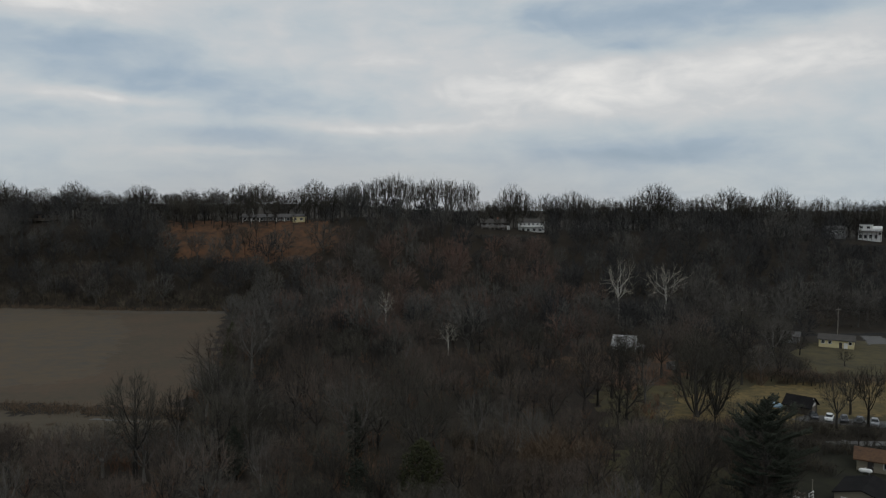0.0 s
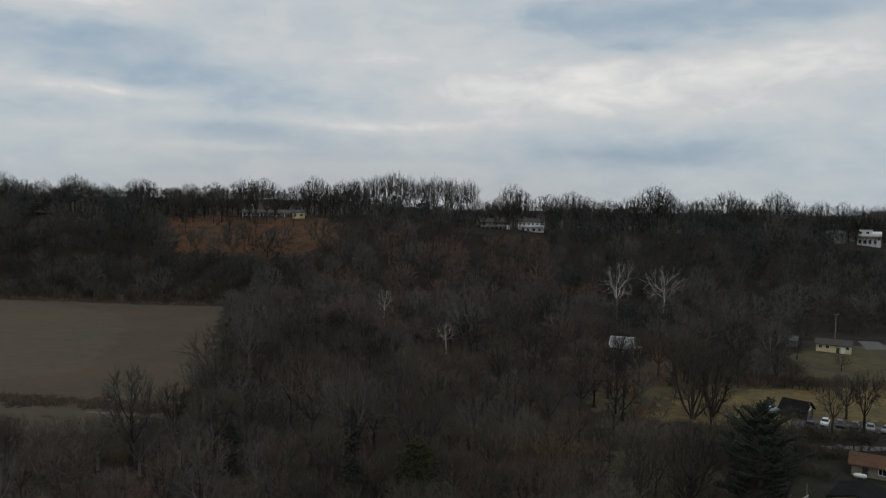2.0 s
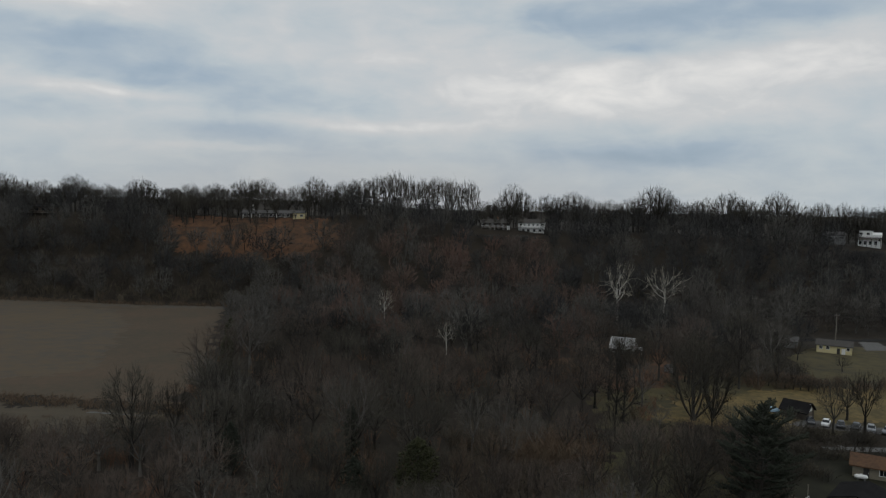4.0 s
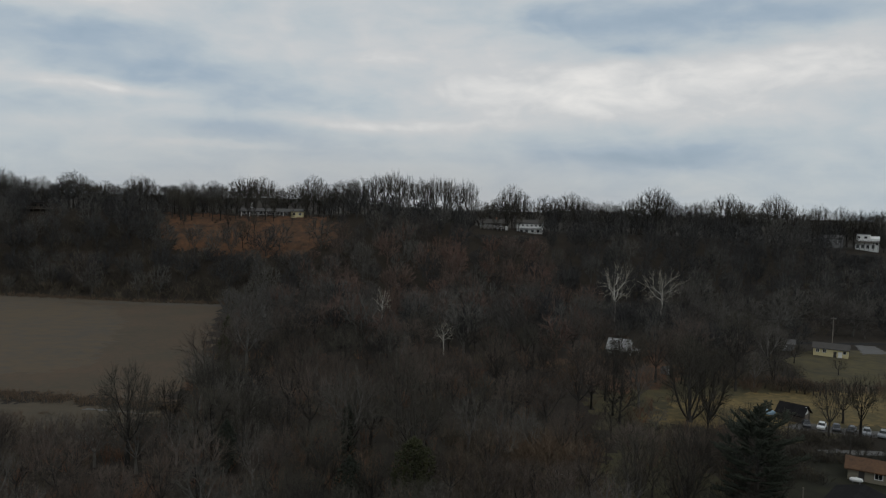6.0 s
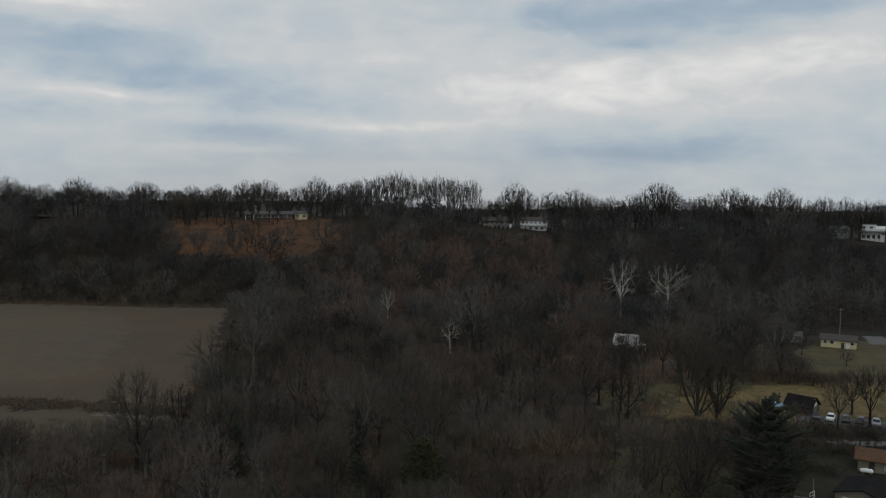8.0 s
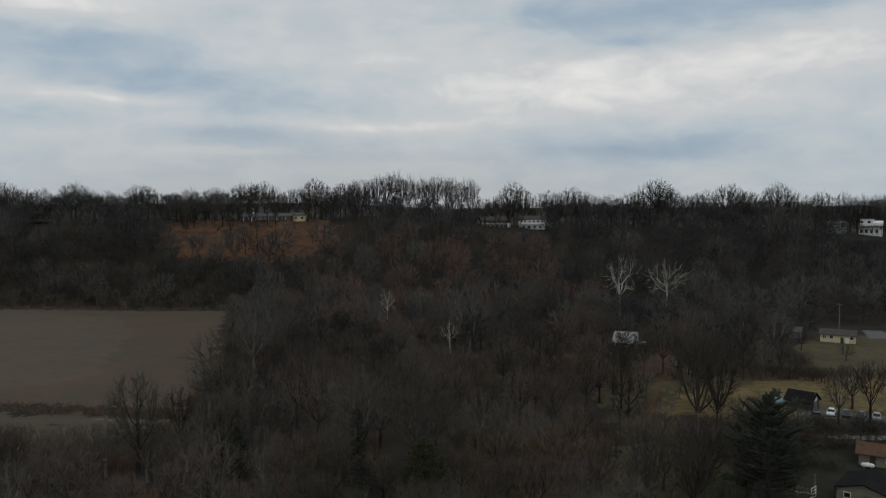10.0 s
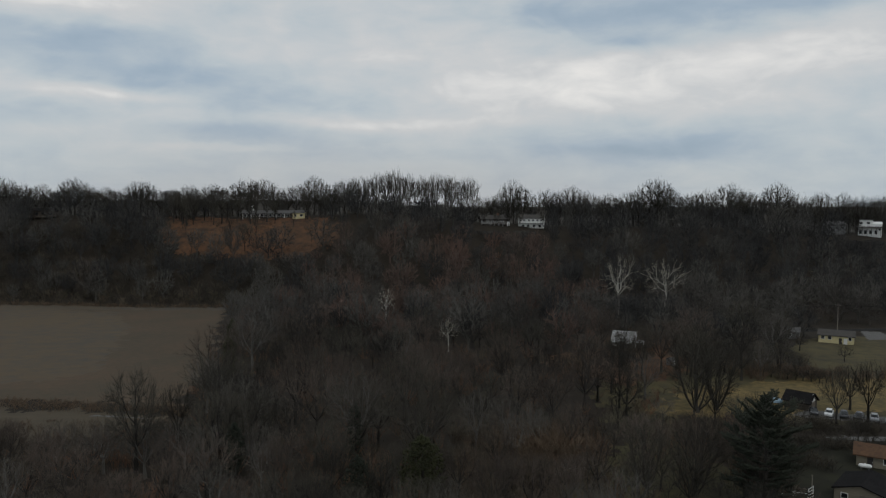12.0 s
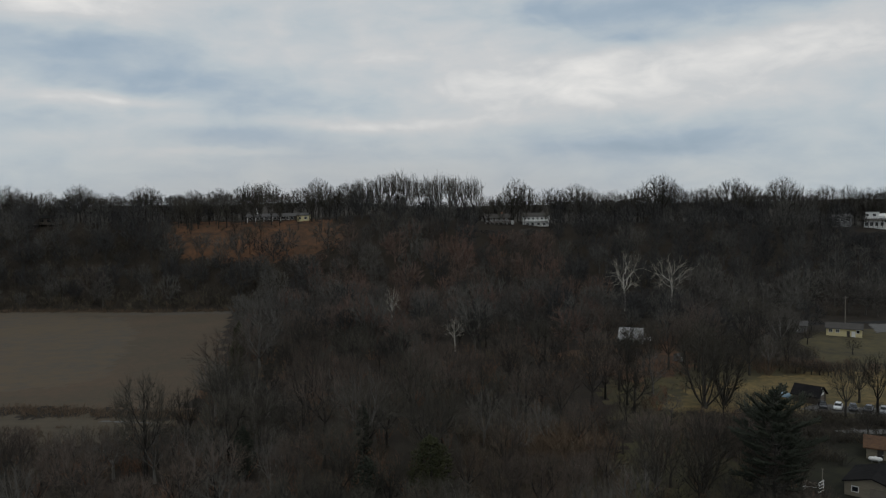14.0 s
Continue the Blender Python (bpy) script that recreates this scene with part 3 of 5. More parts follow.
def woods(x, y):
    """Whether trees stand at a place."""
    if not clear_of(x, y, (FIELD, VERGE, LAWN, YARD, NEARLAWN)) or (inside(CLEARING, x, y) and rnd.random() < 0.75):
        return False
    if y < 350 and inside(FIELD, x - 5, y):
        return False
    if inside(ORANGE, x, y) and y > 402 and rnd.random() < 0.95:
        return False
    if x < -60 and 140 < y < 182:
        return False
    if x < -62 - (y - 182) * 0.26 and 150 < y < 362:
        return False
    if 63 < x < 170 and y < 176:
        return False
    if 100 < x < 245 and 270 < y < 296:
        return False
    for hx, hy, r in ((64, 252, 10), (143, 258, 13), (86, 176, 8), (54, 445, 12), (30, 445, 12), (262, 445, 14), (-105, 447, 26), (-245, 447, 12)):
        if abs(x - hx) < r and -14 < y - hy < r * 0.7:
            return False
    return True


GROUPN = "bare trees of the valley wood"
LABELS = ("bare grey-brown deciduous tree in the valley wood", "leafless tree with reddish twigs in the valley wood", "leafless tree with pale grey limbs in the valley wood", "leafless tree with a dense dark crown in the valley wood")
protos = {}


def plant(kinds, k, red, x, y, h, w, turn, label="", name="bare_tree", group=GROUPN):
    """red: 0 grey-brown, 1 reddish twigs, 2 pale grey limbs, 3 dark twigs."""
    key = (id(kinds), k, red)
    m = stand(x, y, h, w, turn)
    if key not in protos:
        protos[key] = tree_thing(name, kinds[k], M_BARK_PALE if red == 2 else M_BARK, (M_TWIG, M_TWIG_RED, M_TWIG_PALE, M_TWIG_DARK)[red], label or LABELS[red], group, m)
        return protos[key]
    ob = copy_thing(protos[key], m)
    ob.matrix_basis = m
    ob.name = name
    return tagged(ob, label or LABELS[red], group=group)


# trees that stand out singly: x, y, height, width, kind
for x, y, h, w, kinds, k, label in (
    (-56.8, 130, 21, 13.5, LONE, 0, "bare spreading tree alone at the field's edge"),
    (-55, 146, 14, 9, NEAR, 2, "slender bare tree beside the spreading one"),
    (61, 170, 19, 18, SPREAD, 0, "wide many-stemmed bare tree at the lawn's edge"),
    (66.5, 172, 17, 14, SPREAD, 1, "wide many-stemmed bare tree at the lawn's edge"),
    (89.8, 161, 13, 9.5, NEAR, 4, "bare tree with a dark trunk by the parking strip"),
    (97, 161, 15, 10, NEAR, 5, "bare tree with a dark trunk by the parking strip"),
    (103.5, 158, 14, 9, NEAR, 2, "bare tree by the parking strip"),
    (112, 170, 15, 11, NEAR, 0, "bare tree by the parking strip"),
    (50, 200, 15, 11, LONE, 0, "bare tree at the edge of the rust-brown clearing"),
    (54.2, 214, 13, 8, NEAR, 5, "bare tree with a straight trunk before the cottage"),
    (60.6, 241, 11, 7, NEAR, 3, "slender bare tree before the cottage"),
    (58, 207, 15, 9, NEAR, 2, "bare tree with a straight trunk in the clearing"),
    (72, 206, 16, 12, LONE, 0, "bare tree with a dark trunk beyond the lawn"),
    (76, 212, 14, 10, NEAR, 6, "bare tree with a dark trunk beyond the lawn"),
    (-17, 138, 20, 17, NEAR, 3, "large bare tree with pale upper limbs"),
    (-43, 136, 16, 14, SPREAD, 2, "many-stemmed bare tree with dark trunks"),
    (-38, 139, 15, 12, SPREAD, 0, "many-stemmed bare tree with dark trunks"),
    (-50, 163, 14, 14, NEAR, 1, "bare tree with a dense dark crown at the field's corner"),
    (-44, 166, 13, 13, NEAR, 4, "bare tree with a dense dark crown at the field's corner"),
    (-56, 172, 12, 11, NEAR, 7, "bare tree with a dense dark crown at the field's corner"),
    (-80, 124, 12, 7, NEAR, 4, "thin bare tree near the field"),
    (36, 124, 13, 11, SPREAD, 1, "many-stemmed bare tree among rough grass"),
    (43, 120, 13, 11, SPREAD, 2, "many-stemmed bare tree among rough grass"),
    (48, 131, 12, 10, NEAR, 1, "bare tree among rough grass"),
    (60, 128, 10, 8, NEAR, 5, "bare tree behind the pine"),
    (66, 140, 9, 7, NEAR, 7, "small bare tree in the garden"),
    (72, 146, 8, 7, NEAR, 3, "small bare tree in the garden"),
    (78, 156, 8, 7, NEAR, 0, "small bare tree by the lane"),
    (86, 146, 7, 6, NEAR, 2, "small bare tree behind the bungalow"),
    (69, 155, 9, 8, NEAR, 5, "small bare tree by the lane"),
    (63, 150, 10, 9, NEAR, 1, "small bare tree in the garden"),
    (113, 238, 10, 9, NEAR, 2, "bare tree at the edge of the yard"),
    (117, 247, 10, 9, LONE, 0, "bare tree at the edge of the yard"),
    (122, 243, 8, 8, NEAR, 6, "bare tree in the yard of the cream house"),
    (128, 226, 6, 6, NEAR, 0, "small bare tree in the yard"),
    (110, 160, 13, 11, NEAR, 7, "bare tree beside the parking strip"),
    (99, 172, 12, 10, NEAR, 4, "bare tree beyond the parked cars"),
):
    plant(kinds, k, 2 if "pale" in label else (3 if "dense dark" in label else 0), x, y, h, w, rnd.uniform(0, 360), label)

spots, tries = [], 0
while len(spots) < 290 and tries < 60000:
    tries += 1
    y = rnd.uniform(84, 250) if rnd.random() < 0.8 else rnd.uniform(84, 150)
    x = rnd.uniform(-0.64 * y, 0.52 * y)
    if not woods(x, y):
        continue
    room = headroom(x, y)
    if room < 5:
        continue
    big = rnd.random() ** 1.4
    h = min(9.5 + 10.5 * big, room)
    if y < 125:
        h = min(h, rnd.uniform(9, 13))
    w = max(h, 8) * rnd.uniform(0.7, 1.05)
    if any((x - a) ** 2 + (y - b) ** 2 < (0.30 * (w + c)) ** 2 for a, b, c in spots):
        continue
    spots.append((x, y, w))
    n = noise.noise(Vector((x / 25, y / 25, 4.4))) + rnd.uniform(-0.3, 0.3)
    red = 1 if n > 0.12 else (2 if rnd.random() < 0.16 else (3 if rnd.random() < 0.26 else 0))
    if (4 < x < 27 and y < 152 or x < -26 and y < 140) and red in (0, 3):
        red = rnd.choice((1, 2, 2))
    elif (-26 < x < 0 or x > 27) and y < 135:
        red = 3 if red == 2 else red
    plant(NEAR, rnd.randrange(8), red, x, y, h, w, rnd.uniform(0, 360))

# trees of the skyline, one by one: x, height of the top, crown width
SKYLINE_WEST = (
    (-272, 67.6, 16), (-261, 63.4, 12), (-248, 62.7, 12), (-229, 66.9, 19), (-218, 60.6, 10), (-209, 60.6, 14), (-201, 58.8, 12), (-188, 65.2, 16), (-176, 58.8, 12),
    (-167, 58.8, 10), (-158, 62.3, 13), (-142, 62.3, 16), (-134, 59.5, 10), (-122, 66.2, 16), (-111, 65.9, 16), (-100, 58.8, 10), (-91, 62.3, 12), (-80, 67.6, 16),
    (-70, 62.3, 10), (-61, 65.9, 14), (-51, 66.9, 12), (-41, 69.4, 14), (-30, 71.8, 17), (-21, 69.4, 12), (-13, 68.3, 12), (-4, 69.7, 14), (6, 68.3, 14), (15.5, 67.6, 12),
)
SKYLINE_EAST = (
    (25, 54.2, 10), (36, 57.0, 12), (44, 65.5, 17), (53, 57.0, 8), (66, 58.8, 12), (80, 61.3, 17), (92, 57.0, 12), (104, 56.3, 12), (113, 57.0, 12), (122, 59.5, 12),
    (134, 65.9, 19), (141, 60.6, 10), (155, 57.0, 14), (164, 58.8, 12), (178, 63.0, 19), (189, 58.8, 16), (208, 63.0, 19), (222, 57.0, 12), (235, 57.7, 12), (249, 57.0, 12),
    (261, 55.2, 12), (272, 56.0, 12),
)
n = 0
for x, top, w in SKYLINE_WEST + SKYLINE_EAST:
    y = 449 + rnd.uniform(-2, 3)
    h = top + 2.0 - land(x, y)
    tall = -46 < x < 18
    plant(GROVE if tall else RIDGEK, n % (5 if tall else 6), 0, x * y / 447, y, h, w * (0.85 if tall else 1.2), rnd.uniform(0, 360), "tall bare tree on the crest of the ridge", "ridge_tree", "bare trees along the ridge")
    for row, (yr, lo, hi) in enumerate(((457, 0.0, 2.5), (463, 0.5, 4.0), (455, 0.5, 3.5)) if tall else ((458, 0.0, 2.5), (465, 0.5, 4.0))):
        y2, drop = yr + rnd.uniform(-4, 4), rnd.uniform(lo, hi)
        x2 = (x + (rnd.uniform(-5.5, -3.0), rnd.uniform(3.0, 5.5), rnd.uniform(-1.5, 1.5))[row]) * y2 / 447
        plant(GROVE if tall else RIDGEK, (n + 3 + row) % (5 if tall else 6), 0, x2, y2, top + 1.4 - drop - land(x2, y2), w * (0.8 if tall else 1.1), rnd.uniform(0, 360),
              "bare tree behind the crest of the ridge", "ridge_tree", "bare trees along the ridge")
    n += 1


def tint_at(x, y):
    """Twig colour of a far tree: 0 dark grey, 0.4 pale grey-olive, 0.55 brown, 1 red-brown."""
    n = noise.noise(Vector((x / 34, y / 34, 8.8)))
    foot = along(FOOT, x)
    kind = rnd.random()
    if y > foot + 14:
        t = rnd.choice((0.09, 0.16, 0.24, 0.34)) + 0.12 * n
        if -85 < x < 60 and y < 408:
            t = 0.62 + 0.35 * n + rnd.choice((-0.5, -0.12, 0.1, 0.3))
    elif -75 < x < 80:
        t = (0.1 if kind < 0.22 else 0.38 if kind < 0.45 else 0.58 if kind < 0.65 else 0.84) + 0.12 * n
    else:
        t = (0.08 if kind < 0.3 else 0.4 if kind < 0.75 else 0.56) + 0.1 * n
    return min(1.0, max(0.0, t))


# the woods behind and the wooded hill
far_places = []
for y0 in np.arange(244, 478, 11.0):
    for x0 in np.arange(-0.66 * y0 - 10, 0.66 * y0 + 10, 11.0):
        x, y = x0 + rnd.uniform(-5, 5), y0 + rnd.uniform(-5, 5)
        if not woods(x, y):
            continue
        h = rnd.choice((rnd.uniform(9, 13), rnd.uniform(13, 18), rnd.uniform(16, 22)))
        w = max(h, 10) * rnd.uniform(0.72, 1.0)
        if y > 436:
            near = min(SKYLINE_WEST + SKYLINE_EAST, key=lambda k: abs(k[0] - x * 447 / y))
            h = min(rnd.uniform(12, 22), near[1] - rnd.uniform(1.5, 6) - land(x, y))
            if -42 < x < 24:
                h = min(h, rnd.uniform(9, 14))
        h = min(h, headroom(x, y))
        if h < 3.5:
            continue
        far_places.append((x, y, land(x, y) - 0.2, h, w, rnd.uniform(0, 6.28), tint_at(x, y), rnd.randrange(10)))
# broad crowns that stand out: x, y, height, width, colour
for x, y, h, w, tint in ((15.6, 300, 17, 18, 0.86), (34.5, 300, 16, 16, 0.92), (53, 298, 15, 17, 0.8), (-12, 306, 15, 15, 0.75), (118, 301, 16, 15, 0.42), (131, 300, 17, 15, 0.44),
                         (176, 302, 17, 16, 0.40), (139, 290, 13, 13, 0.40), (-66, 262, 17, 16, 0.40), (-58, 276, 16, 15, 0.36), (-40, 290, 14, 14, 0.66), (92, 280, 13, 15, 0.38), (66, 285, 13, 14, 0.3)):
    far_places.append((x, y, land(x, y) - 0.2, h, w, x, tint, int(x + y) % 10))
for k in range(110):
    y = rnd.uniform(600, 720)
    x = rnd.uniform(-0.66 * y, 0.66 * y)
    if -50 < x * 447 / y < 26:
        continue
    h = rnd.uniform(6, 13) if x < 0 else rnd.uniform(4, 8)
    far_places.append((x, y, land(x, y) - 0.3, h, rnd.uniform(14, 20), rnd.uniform(0, 6.28), rnd.uniform(0, 0.5), rnd.randrange(10)))
scatter("woodland", FARK, far_places, [M_WOOD_HAZED], "leafless grey-brown woodland covering the valley and hillside", "woodland")

# thin trees on the open slope and before the long house
for k in range(48):
    x, y = rnd.uniform(-170, -66), rnd.uniform(430, 442) if k < 34 else rnd.uniform(400, 430)
    h = rnd.uniform(13, 21) if y > 428 else rnd.uniform(9, 14)
    plant(GROVE, k % 5, 0, x, y, h, h * rnd.uniform(0.35, 0.6), rnd.uniform(0, 360), "slender bare tree on the orange slope", "slope_tree", "thin trees on the open slope")

# slender trees before the ridge houses
for x, y, h, w in ((25, 436, 13, 8), (33, 437, 11, 7), (40, 436, 15, 8), (47, 437, 12, 6), (62, 436, 13, 8), (252, 437, 12, 8), (270, 436, 10, 7), (-250, 437, 10, 7), (-241, 436, 11, 7)):
    plant(RIDGEK, rnd.randrange(6), 0, x, y, h, w, rnd.uniform(0, 360), "slender bare tree before a ridge house", "ridge_tree", "bare trees along the ridge")

# undergrowth
bush_places = []
for k in range(1400):
    y = rnd.uniform(84, 250) if k < 1100 else rnd.uniform(250, 440)
    x = rnd.uniform(-0.66 * y, 0.64 * y)
    if not clear_of(x, y, (FIELD, VERGE, LAWN, YARD, NEARLAWN)) or (x > 66 and y < 180) or (100 < x < 245 and 270 < y < 296):
        continue
    h = min(rnd.uniform(2.2, 5.5), headroom(x, y))
    if h < 0.8 or (inside(ORANGE, x, y) and y > 404 and rnd.random() < 0.4):
        continue
    bush_places.append((x, y, land(x, y) - 0.1, h, max(h, 2.5) * rnd.uniform(0.8, 1.3), rnd.uniform(0, 6.28), tint_at(x, y) + 0.1, rnd.randrange(6)))
for k in range(260):
    x = rnd.uniform(-260, -98)
    y = 363 + rnd.uniform(0, 14) - (x + 225) * 0.1
    h = rnd.uniform(2.0, 5.0)
    bush_places.append((x, y, land(x, y) - 0.1, h, h * 1.1, rnd.uniform(0, 6.28), rnd.uniform(0, 0.5), rnd.randrange(6)))
for k in range(150):
    x, y = rnd.uniform(-170, -62), rnd.uniform(394, 434)
    h = rnd.uniform(0.8, 2.6)
    if inside(ORANGE, x, y):
        bush_places.append((x, y, land(x, y) - 0.1, h, h * 1.6, rnd.uniform(0, 6.28), rnd.choice((0.1, 0.3, 0.7, 0.85)), rnd.randrange(6)))
for k in range(330):
    x = rnd.uniform(-265, -50)
    y = along(FOOT, x) + rnd.uniform(4, 62)
    h = rnd.uniform(4, 8)
    if not inside(ORANGE, x, y + 6):
        bush_places.append((x, y, land(x, y) - 0.1, h, h * 1.25, rnd.uniform(0, 6.28), rnd.choice((0.02, 0.1, 0.16, 0.3)), rnd.randrange(6)))
for k in range(190):
    x = rnd.uniform(84, 155)
    y = 203 + rnd.uniform(0, 12) - (x - 92) * 0.2
    h = rnd.uniform(2.0, 4.0)
    bush_places.append((x, y, land(x, y) - 0.1, h, h, rnd.uniform(0, 6.28), rnd.uniform(0.45, 0.82), rnd.randrange(6)))
for k in range(200):
    x, y = rnd.uniform(2, 29), rnd.uniform(106, 152)
    h = min(rnd.uniform(2.5, 5.0), headroom(x, y))
    bush_places.append((x, y, land(x, y) - 0.1, h, h * 1.2, rnd.uniform(0, 6.28), rnd.uniform(0.34, 0.6), rnd.randrange(6)))
for k in range(1250):
    x, y = rnd.uniform(56, 116), rnd.uniform(122, 163)
    if abs(y - 150.5 + (x - 83) * 0.1) < 2.6 or (x > 74 and y < 143) or (62 < x < 81 and y < 131) or y > 172 - (x - 83) * 0.5 - 8:
        continue
    h = min(rnd.uniform(0.9, 3.2), headroom(x, y))
    if h > 0.5:
        bush_places.append((x, y, land(x, y) - 0.1, h, h * 1.3, rnd.uniform(0, 6.28), rnd.uniform(0, 0.3), rnd.randrange(6)))
for k in range(170):
    x, y = rnd.uniform(-290, 290), rnd.uniform(440, 472)
    if woods(x, y) and not 20 < x < 75:
        h = rnd.uniform(3, 6)
        bush_places.append((x, y, land(x, y) - 0.1, h, h * 1.5, rnd.uniform(0, 6.28), rnd.uniform(0, 0.25), rnd.randrange(6)))
for k in range(210):
    x, y = rnd.uniform(-128, -58), rnd.uniform(126, 168)
    h = min(rnd.uniform(1.2, 4.5), headroom(x, y))
    if h > 0.8:
        bush_places.append((x, y, land(x, y) - 0.1, h, max(h, 2.0) * 1.1, rnd.uniform(0, 6.28), rnd.uniform(0.36, 0.85), rnd.randrange(6)))
for k in range(7):
    x, y = -186 + k * 0.9, 356.5 + (k % 3) * 0.8
    bush_places.append((x, y, land(x, y) - 0.1, 1.8, 2.6, float(k), 0.05, k % 6))
scatter("undergrowth", BUSH, bush_places, [M_BRUSH], "leafless brown brush beneath the trees", "brush")

thicket_places = []
for k in range(130):
    x, y = rnd.gauss(21.5, 4.5), rnd.gauss(141, 4.5)
    h = rnd.uniform(3.0, 6.0)
    thicket_places.append((x, y, land(x, y) - 0.1, h, h * 1.1, rnd.uniform(0, 6.28), rnd.random(), rnd.randrange(6)))
for k in range(26):
    x, y = rnd.gauss(39, 2.2), rnd.gauss(214, 3)
    h = rnd.uniform(3.0, 6.0)
    thicket_places.append((x, y, land(x, y) - 0.1, h, h * 1.1, rnd.uniform(0, 6.28), rnd.random(), rnd.randrange(6)))
scatter("willow_thicket", BUSH, thicket_places, [M_STRAW], "tawny thicket of thin bare stems in the wood", "thicket")

tuft_places = []
for k in range(1500):
    x = rnd.uniform(-190, -60)
    y = 178 + rnd.gauss(0, 2.2) - max(0, x + 112) * 0.16
    h = rnd.uniform(0.6, 1.6)
    tuft_places.append((x, y, land(x, y) - 0.05, h, h * 1.2, rnd.uniform(0, 6.28), rnd.random(), rnd.randrange(4)))
for k in range(900):
    x = rnd.uniform(-300, -100)
    y = 360 + rnd.gauss(0, 1.6) - (x + 225) * 0.1
    h = rnd.uniform(0.8, 2.2)
    tuft_places.append((x, y, land(x, y) - 0.05, h, h * 1.3, rnd.uniform(0, 6.28), rnd.random(), rnd.randrange(4)))
scatter("dry_grass", TUFT, tuft_places, [M_STRAW], "rows of dry tan and rust-coloured grass edging the field", "grass")


# pale-barked sycamores
SYC = [crown_tree(740 + i, 0.32, 9, 4, 3, 2, 1, 0.019, 0.0016, fork=0.30, steep=0.15, lift=0.3, belly=0.5, lobes=0.4, fine=(0.04, 0.08), shell=0.6) for i in range(4)]
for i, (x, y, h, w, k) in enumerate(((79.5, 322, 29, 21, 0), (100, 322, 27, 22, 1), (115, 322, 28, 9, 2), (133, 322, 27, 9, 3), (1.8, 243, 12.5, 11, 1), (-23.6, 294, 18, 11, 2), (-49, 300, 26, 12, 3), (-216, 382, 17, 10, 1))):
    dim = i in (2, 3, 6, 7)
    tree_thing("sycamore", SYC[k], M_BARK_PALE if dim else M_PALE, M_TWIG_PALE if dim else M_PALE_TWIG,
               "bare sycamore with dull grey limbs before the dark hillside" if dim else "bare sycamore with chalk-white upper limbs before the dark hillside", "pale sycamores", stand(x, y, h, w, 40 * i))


def pine(x, y, h, w, seed, label):
    """A white pine: trunk, and level boughs in loose tiers, each a plume of upswept needle tufts."""
    rng = random.Random(seed)
    wood, need = [[], []], [[], []]
    tube(wood, [Vector((0, 0, -0.3)), Vector((0.1, 0, h * 0.4)), Vector((0, 0.1, h * 0.8)), Vector((0, 0, h * 0.97))], [0.36, 0.28, 0.13, 0], 8)

    def tuft(c, d, size):
        for _ in range(7):
            v = Vector((rng.gauss(0, 0.6), rng.gauss(0, 0.6), rng.gauss(0.35, 0.45))) + d * 0.8
            tube(need, [c, c + v.normalized() * size * rng.uniform(0.6, 1.1)], [0.10, 0], 3)

    z = 1.2
    while z < h * 0.95:
        f = z / h
        reach = w / 2 * (0.74 + 0.26 * f / 0.3 if f < 0.3 else max(0.3, 1 - ((f - 0.3) / 0.76) ** 3.6))
        turn = rng.uniform(0, 6.28)
        count = 7
        for k in range(count):
            a = turn + 6.28 * k / count + rng.uniform(-0.35, 0.35)
            length = reach * rng.choice((rng.uniform(0.5, 0.8), rng.uniform(0.75, 1.15)))
            d = Vector((math.cos(a), math.sin(a), 0.14 + 0.9 * f * f))
            pts = grow(rng, Vector((0, 0, z + rng.uniform(-0.3, 0.3))), d, length, 0.035, 5, 0.06)
            tube(wood, pts, [0.10, 0.08, 0.06, 0.05, 0.03, 0], 4)
            for j in range(int(7 + length * 4.0)):
                g = rng.uniform(0.22, 1.0) ** 0.75
                p, dd = at(pts, g)
                across = Vector((-dd.y, dd.x, 0)).normalized() * rng.choice((-1, 1))
                way = (dd * 0.8 + across * rng.uniform(0.3, 1.0) + Vector((0, 0, 0.18))).normalized()
                sl = length * rng.uniform(0.12, 0.30) * (1.25 - 0.6 * g) + 0.25
                end = p + way * sl
                tube(wood, [p, end], [0.03, 0], 3)
                for i in range(3):
                    tuft(p.lerp(end, (0.35, 0.7, 1.0)[i]), way, rng.uniform(0.32, 0.5))
            tuft(pts[-1], d, 0.5)
        z += h * 0.058 * rng.uniform(0.7, 1.35)
    pair = [(np.array([tuple(v) for v in o[0]], np.float32), np.array(o[1], np.int32)) for o in (wood, need)]
    return tree_thing("pine_tree", pair, M_BARK, M_NEEDLE, label, "", pose(x, y, land(x, y), 0, 0, 0))


pine(52.7, 115, 17.9, 13.0, 5, "large dark green white pine beside the gardens")


